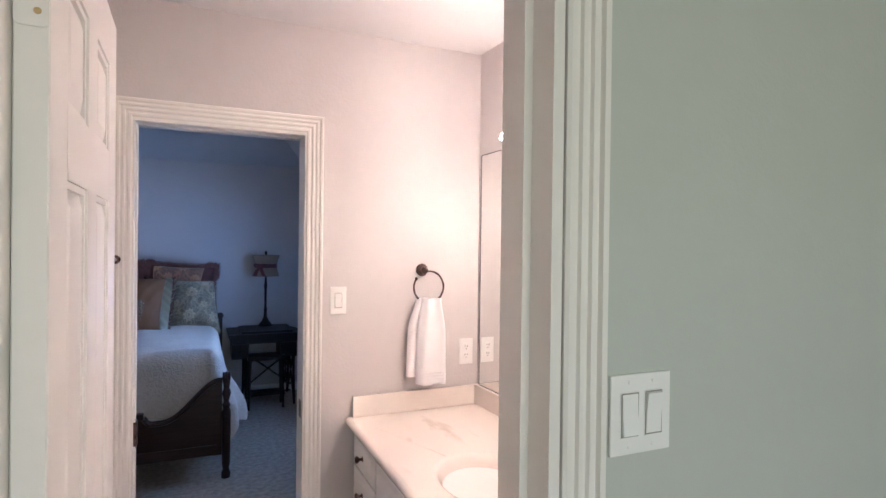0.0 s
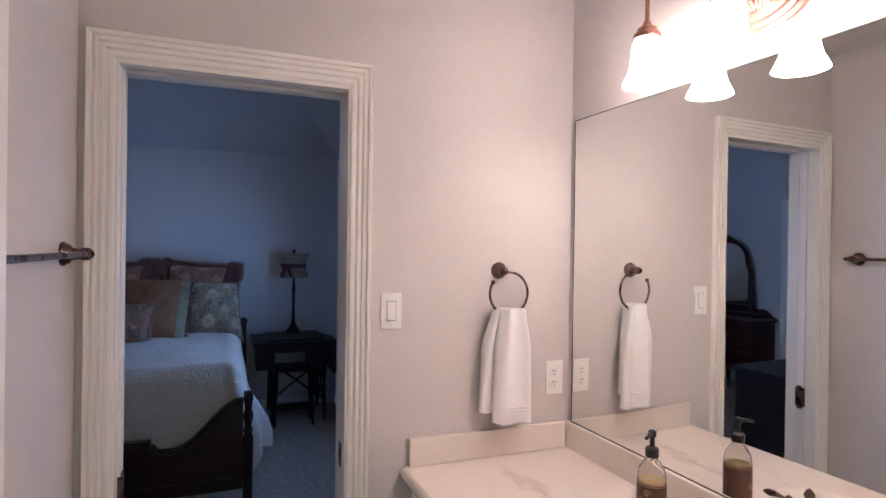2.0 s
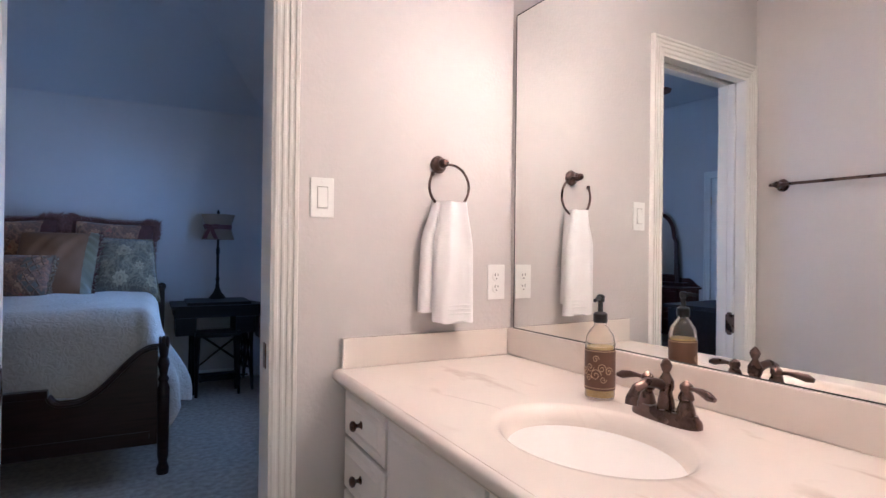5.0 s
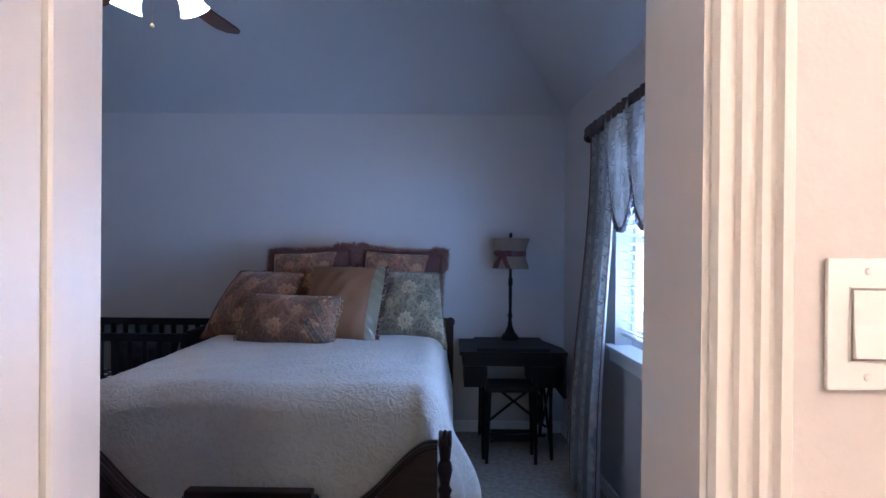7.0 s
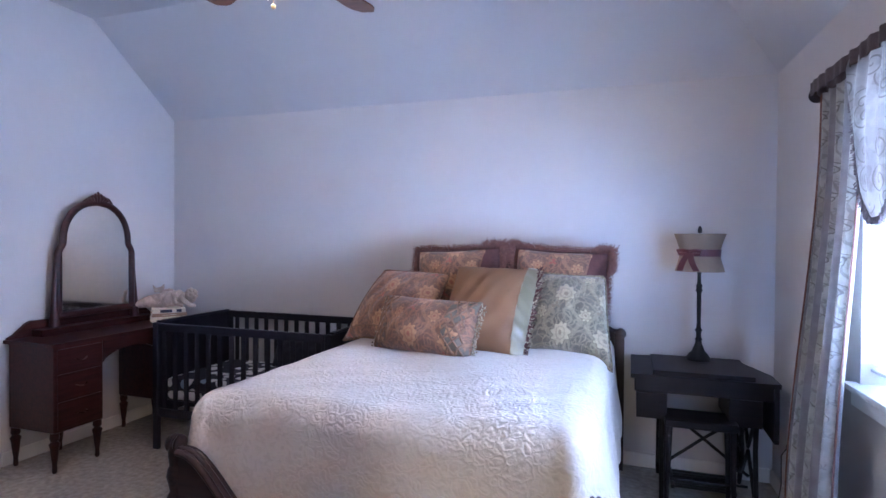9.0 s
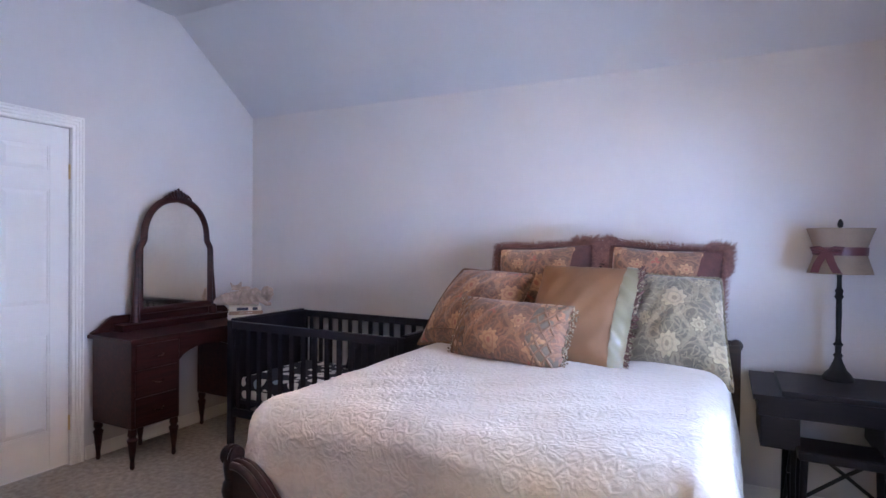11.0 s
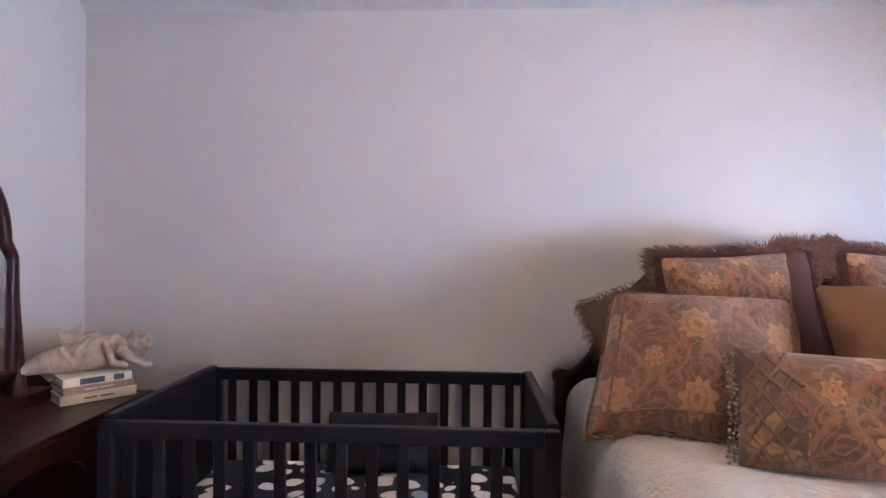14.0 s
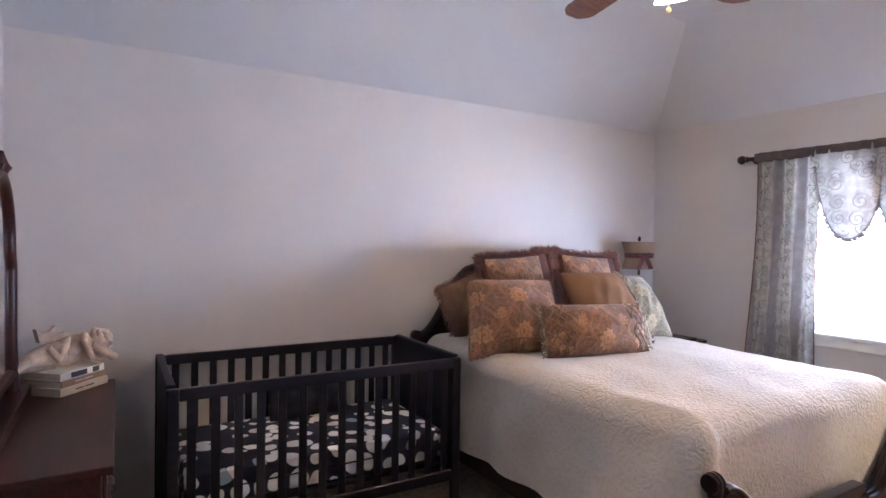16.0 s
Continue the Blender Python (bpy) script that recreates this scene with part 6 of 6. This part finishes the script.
tube(fg, [(-0.235, -0.02, 0.022), (-0.205, -0.015, 0.030), (-0.13, 0.0, 0.052), (-0.05, 0.01, 0.052), (0.01, 0.01, 0.050)], [0.012, 0.017, 0.026, 0.040, 0.046], 14)
tube(fg, [(-0.205, 0.035, 0.016), (-0.16, 0.035, 0.024), (-0.09, 0.03, 0.030), (-0.03, 0.02, 0.038)], [0.013, 0.020, 0.028, 0.036], 14)
tube(fg, [(-0.01, 0.01, 0.052), (0.05, 0.012, 0.058), (0.10, 0.015, 0.062), (0.13, 0.015, 0.062)], [0.046, 0.048, 0.044, 0.026], 14)
blob((0.165, 0.010, 0.066), 0.044, (1.05, 0.95, 1))
for k in range(26):
    a, b = random.uniform(0, 2 * math.pi), random.uniform(-0.2, 1.3)
    blob((0.172 + 0.038 * math.cos(a) * math.cos(b), 0.014 + 0.040 * math.sin(a) * math.cos(b), 0.072 + 0.038 * math.sin(b)), 0.012)
tube(fg, [(0.10, -0.03, 0.070), (0.13, -0.055, 0.045), (0.175, -0.050, 0.020), (0.205, -0.035, 0.016)], [0.020, 0.017, 0.014, 0.010], 10)
tube(fg, [(0.09, 0.0, 0.095), (0.05, -0.045, 0.085), (0.07, -0.055, 0.035), (0.12, -0.045, 0.018)], [0.018, 0.016, 0.013, 0.010], 10)
tube(fg, [(-0.09, -0.03, 0.085), (-0.05, -0.035, 0.045), (-0.02, -0.03, 0.080), (0.0, -0.02, 0.105)], [0.012, 0.016, 0.015, 0.010], 8)
prism(fg, [(-0.085, 0.095), (-0.10, 0.140), (-0.075, 0.122), (-0.045, 0.128), (-0.02, 0.145), (-0.018, 0.112), (0.02, 0.118), (0.05, 0.108), (0.0, 0.090)], 0.015, 0.035)
fo = part("figurine", fg, RESIN, None, "", True, 60)
fo.matrix_world = pose(-2.925, 6.060, z - 0.004, 0, 0, 38) @ Matrix.Diagonal((1.0, 1.28, 1.28, 1))
tagged(fo, "cream resin reclining cherub figurine lying on a stack of books", "figurine")

# ---- sewing table and lamp ----
st = thing("sewing_table", "dark antique treadle sewing table with cast iron legs", "table", (0.035, 0.145, 0))
st.scale = (1, 1, 0.945)
top = [(0.40, 5.665), (1.095, 5.665), (1.095, 5.86), (0.99, 6.19), (0.40, 6.19)]
part("table_top", P(top, 0.722, 0.746, "z"), TABW, st)
part("machine_lid", B(0.51, 0.985, 5.675, 6.12, 0.7465, 0.772, 0.004), TABW, st)
part("drop_leaf", B(1.070, 1.092, 5.68, 6.00, 0.43, 0.7215, 0.004), TABW, st)
part("apron", B(0.42, 1.068, 5.69, 6.17, 0.645, 0.7215, 0.003, 1), TABW, st)
for x in (0.43, 0.87):
    part("drawer_case", B(x, x + 0.15, 5.685, 6.05, 0.50, 0.6445, 0.004), TABW, st)
for x in (0.56, 1.0):
    bm = bmesh.new()
    tube(bm, [(x, 5.72, 0.64), (x, 5.74, 0.35), (x, 5.70, 0.06), (x, 5.68, 0.008)], [0.014, 0.012, 0.013, 0.010], 8)
    tube(bm, [(x, 6.12, 0.64), (x, 6.10, 0.35), (x, 6.14, 0.06), (x, 6.16, 0.008)], [0.014, 0.012, 0.013, 0.010], 8)
    tube(bm, [(x, 5.74, 0.10), (x, 5.92, 0.30), (x, 6.10, 0.10)], 0.010, 8)
    tube(bm, [(x, 5.74, 0.55), (x, 5.92, 0.32), (x, 6.10, 0.55)], 0.010, 8)
    part("iron_leg", bm, IRON, st, "black cast iron leg", True)
bm = bmesh.new()
tube(bm, [(0.56, 5.90, 0.52), (0.78, 5.92, 0.34), (1.0, 5.90, 0.16)], 0.009, 8)
tube(bm, [(1.0, 5.90, 0.52), (0.78, 5.92, 0.34), (0.56, 5.90, 0.16)], 0.009, 8)
part("cross_brace", bm, IRON, st, "", True)
tread = part("treadle", T([(0.56, 5.92, 0.09), (1.0, 5.92, 0.09)], 0.008, 8), IRON, st, "", True)
for x in (0.61, 0.91):
    part("treadle_side", B(x, x + 0.02, 5.79, 6.05, 0.08, 0.10, 0.003, 1), IRON, tread)
for k in range(7):
    part("slat", B(0.631, 0.909, 5.80 + k * 0.036, 5.818 + k * 0.036, 0.085, 0.095, 0.002, 1), IRON, tread)
bm = bmesh.new()
pts = [(0.95, 5.93 + 0.15 * math.cos(2 * math.pi * k / 32), 0.33 + 0.15 * math.sin(2 * math.pi * k / 32)) for k in range(32)]
tube(bm, pts, 0.009, 8, True)
for k in range(4):
    a = math.pi * k / 4
    tube(bm, [(0.95, 5.93 - 0.15 * math.cos(a), 0.33 - 0.15 * math.sin(a)), (0.95, 5.93 + 0.15 * math.cos(a), 0.33 + 0.15 * math.sin(a))], 0.005, 6)
part("flywheel", bm, IRON, st, "", True)

stl = thing("stool", "dark wooden stool tucked under the sewing table", "stool", (0.79, 5.83, 0))
part("seat", B(-0.19, 0.15, -0.08, 0.14, 0.46, 0.50, 0.015, 3), TABW, stl)
for x in (-0.165, 0.125):
    for y in (-0.055, 0.115):
        part("leg", T([(x, y, 0.46), (x * 1.08, y, 0.0)], [0.016, 0.011], 10), TABW, stl, "", True)
part("stretcher", T([(-0.17, 0.03, 0.16), (0.13, 0.03, 0.16)], 0.009, 8), TABW, stl)

lp = thing("table_lamp", "dark candlestick table lamp with a linen hourglass shade and burgundy bow", "table lamp", (0.797, 6.180, 0.730))
lp.scale = (1.05, 1.05, 1.05)
part("base", L([(0.062, 0), (0.064, 0.010), (0.056, 0.018), (0.050, 0.030), (0.034, 0.046), (0.026, 0.066), (0.018, 0.085), (0.014, 0.100)], Matrix(), 24), IRON, lp, "", True)
part("stem", L([(0.014, 0.100), (0.019, 0.112), (0.012, 0.122), (0.013, 0.150), (0.020, 0.160), (0.012, 0.172), (0.010, 0.20), (0.012, 0.30), (0.011, 0.36), (0.018, 0.374), (0.013, 0.388), (0.017, 0.40), (0.010, 0.415), (0.009, 0.46), (0.012, 0.475), (0.007, 0.50), (0.004, 0.68)], Matrix(), 20), IRON, lp, "", True)
part("finial", L([(0.004, 0.682), (0.010, 0.688), (0.012, 0.700), (0.009, 0.712), (0.003, 0.722)], Matrix(), 14), IRON, lp, "", True)
sh = [(0.124, 0.478), (0.118, 0.50), (0.104, 0.545), (0.097, 0.575), (0.102, 0.60), (0.116, 0.645), (0.129, 0.680)]
shd = part("shade", L(sh + [(r - 0.003, z2) for r, z2 in reversed(sh)], Matrix(), 40, False), SHADE, lp, "pale linen hourglass shade", True)
part("ribbon", L([(0.101, 0.562), (0.1015, 0.566), (0.0985, 0.578), (0.102, 0.592), (0.1035, 0.596), (0.1055, 0.596), (0.1045, 0.578), (0.1035, 0.560)], Matrix(), 40, False), RIBBON, shd, "burgundy ribbon", True)
bm = bmesh.new()
ba = radians(238)
cb, sb2 = math.cos(ba), math.sin(ba)


def on_shade(a, z2, r):
    return (r * cb - a * sb2, r * sb2 + a * cb, z2)


for s in (-1, 1):
    tube(bm, [on_shade(0, 0.578, 0.108), on_shade(s * 0.03, 0.592, 0.122), on_shade(s * 0.062, 0.590, 0.116), on_shade(s * 0.055, 0.572, 0.112), on_shade(0, 0.575, 0.110)], [0.006, 0.009, 0.009, 0.008, 0.006], 8)
    sheet(bm, lambda u, v, s=s: on_shade(s * (0.004 + 0.042 * v) + (u - 0.5) * 0.034, 0.576 - 0.092 * v, 0.114 + 0.018 * math.sin(v * 2.6)), 3, 8, 0.002)
part("bow", bm, RIBBON, shd, "burgundy bow", True, 60)

# chest beside the doorway, seen only in the bathroom mirror
ch = thing("chest", "dark wooden chest of drawers beside the bedroom doorway", "chest", (-0.55, 3.10, 0))
part("body", B(-0.40, 0.40, -0.17, 0.17, 0.06, 0.84, 0.006), TABW, ch)
part("top", B(-0.42, 0.42, -0.18, 0.19, 0.8405, 0.865, 0.006), TABW, ch)
part("plinth", B(-0.39, 0.39, -0.16, 0.15, 0, 0.0595), TABW, ch)
for z0, z1 in ((0.09, 0.31), (0.33, 0.56), (0.58, 0.81)):
    d = part("drawer", B(-0.37, 0.37, 0.171, 0.185, z0, z1, 0.004), TABW, ch)
    for x in (-0.2, 0.2):
        part("knob", L([(0.010, 0), (0.007, 0.01), (0.016, 0.02), (0.012, 0.03), (0.001, 0.032)], Matrix.Translation((x, 0.185, (z0 + z1) / 2)) @ Matrix.Rotation(radians(-90), 4, "X"), 14), BRASS, d, "", True)

# ---- ceiling fan ----
fan = thing("ceiling_fan", "ceiling fan with cherry wood blades and lit glass shades", "ceiling fan", (FAN[0], FAN[1], 0.03))
FZ = FLAT - 0.03                                # ceiling in the fan's own space
part("canopy", L([(0.065, FZ - 0.001), (0.065, FZ - 0.02), (0.045, FZ - 0.05), (0.016, FZ - 0.065)], Matrix(), 24), BRASS, fan, "", True)
part("downrod", L([(0.012, 2.66), (0.012, FZ - 0.06)], Matrix(), 14), BRASS, fan, "", True)
part("motor", L([(0.02, 2.665), (0.09, 2.65), (0.115, 2.61), (0.118, 2.55), (0.10, 2.52), (0.06, 2.53)], Matrix(), 32), BRASS, fan, "", True)
part("light_hub", L([(0.055, 2.53), (0.06, 2.46), (0.045, 2.43), (0.012, 2.41)], Matrix(), 24), BRASS, fan, "", True)
for k in range(5):
    a = radians(81 + 72 * k)
    m = Matrix.Rotation(a, 4, "Z")
    outline = [(0.17, -0.048), (0.30, -0.064), (0.565, -0.075), (0.60, -0.066), (0.640, -0.034), (0.640, 0.034), (0.60, 0.066), (0.565, 0.075), (0.30, 0.064), (0.17, 0.048)]
    bm = P(outline, -0.004, 0.004, "z")
    bmesh.ops.transform(bm, matrix=m @ Matrix.Translation((0, 0, 2.505)) @ Matrix.Rotation(radians(9), 4, "X"), verts=bm.verts)
    bld = part("blade", bm, FANW, fan, "cherry wood blade")
    bm = P([(0.095, -0.018), (0.16, -0.022), (0.22, -0.034), (0.235, 0.0), (0.22, 0.034), (0.16, 0.022), (0.095, 0.018)], 0.005, 0.010, "z")
    bmesh.ops.transform(bm, matrix=m @ Matrix.Translation((0, 0, 2.505)) @ Matrix.Rotation(radians(9), 4, "X"), verts=bm.verts)
    part("blade_iron", bm, BRASS, bld)
for k in range(3):
    a = radians(35 + 120 * k)
    c, s = math.cos(a), math.sin(a)
    part("light_arm", T([(0.05 * c, 0.05 * s, 2.50), (0.09 * c, 0.09 * s, 2.520), (0.118 * c, 0.118 * s, 2.510)], 0.010, 8), BRASS, fan, "", True)
    m = Matrix.Translation((0.115 * c, 0.115 * s, 2.503)) @ Matrix.Rotation(radians(-27), 4, Vector((-s, c, 0)))
    part("glass_shade", L([(0.022, 0), (0.034, -0.012), (0.044, -0.045), (0.048, -0.08), (0.058, -0.11), (0.066, -0.125), (0.064, -0.126), (0.055, -0.108), (0.045, -0.08), (0.030, -0.012)], m, 28, False), FANGLASS, fan, "lit tulip glass shade", True)
part("pull_chain", T([(0.0, 0.0, 2.41), (0.0, 0.0, 2.30)], 0.0015, 6), BRASS, fan)
part("pull_ball", L([(0.001, -0.012), (0.008, -0.008), (0.010, 0), (0.007, 0.008), (0.001, 0.012)], Matrix.Translation((0, 0, 2.29)), 14), BRASS, fan, "", True)
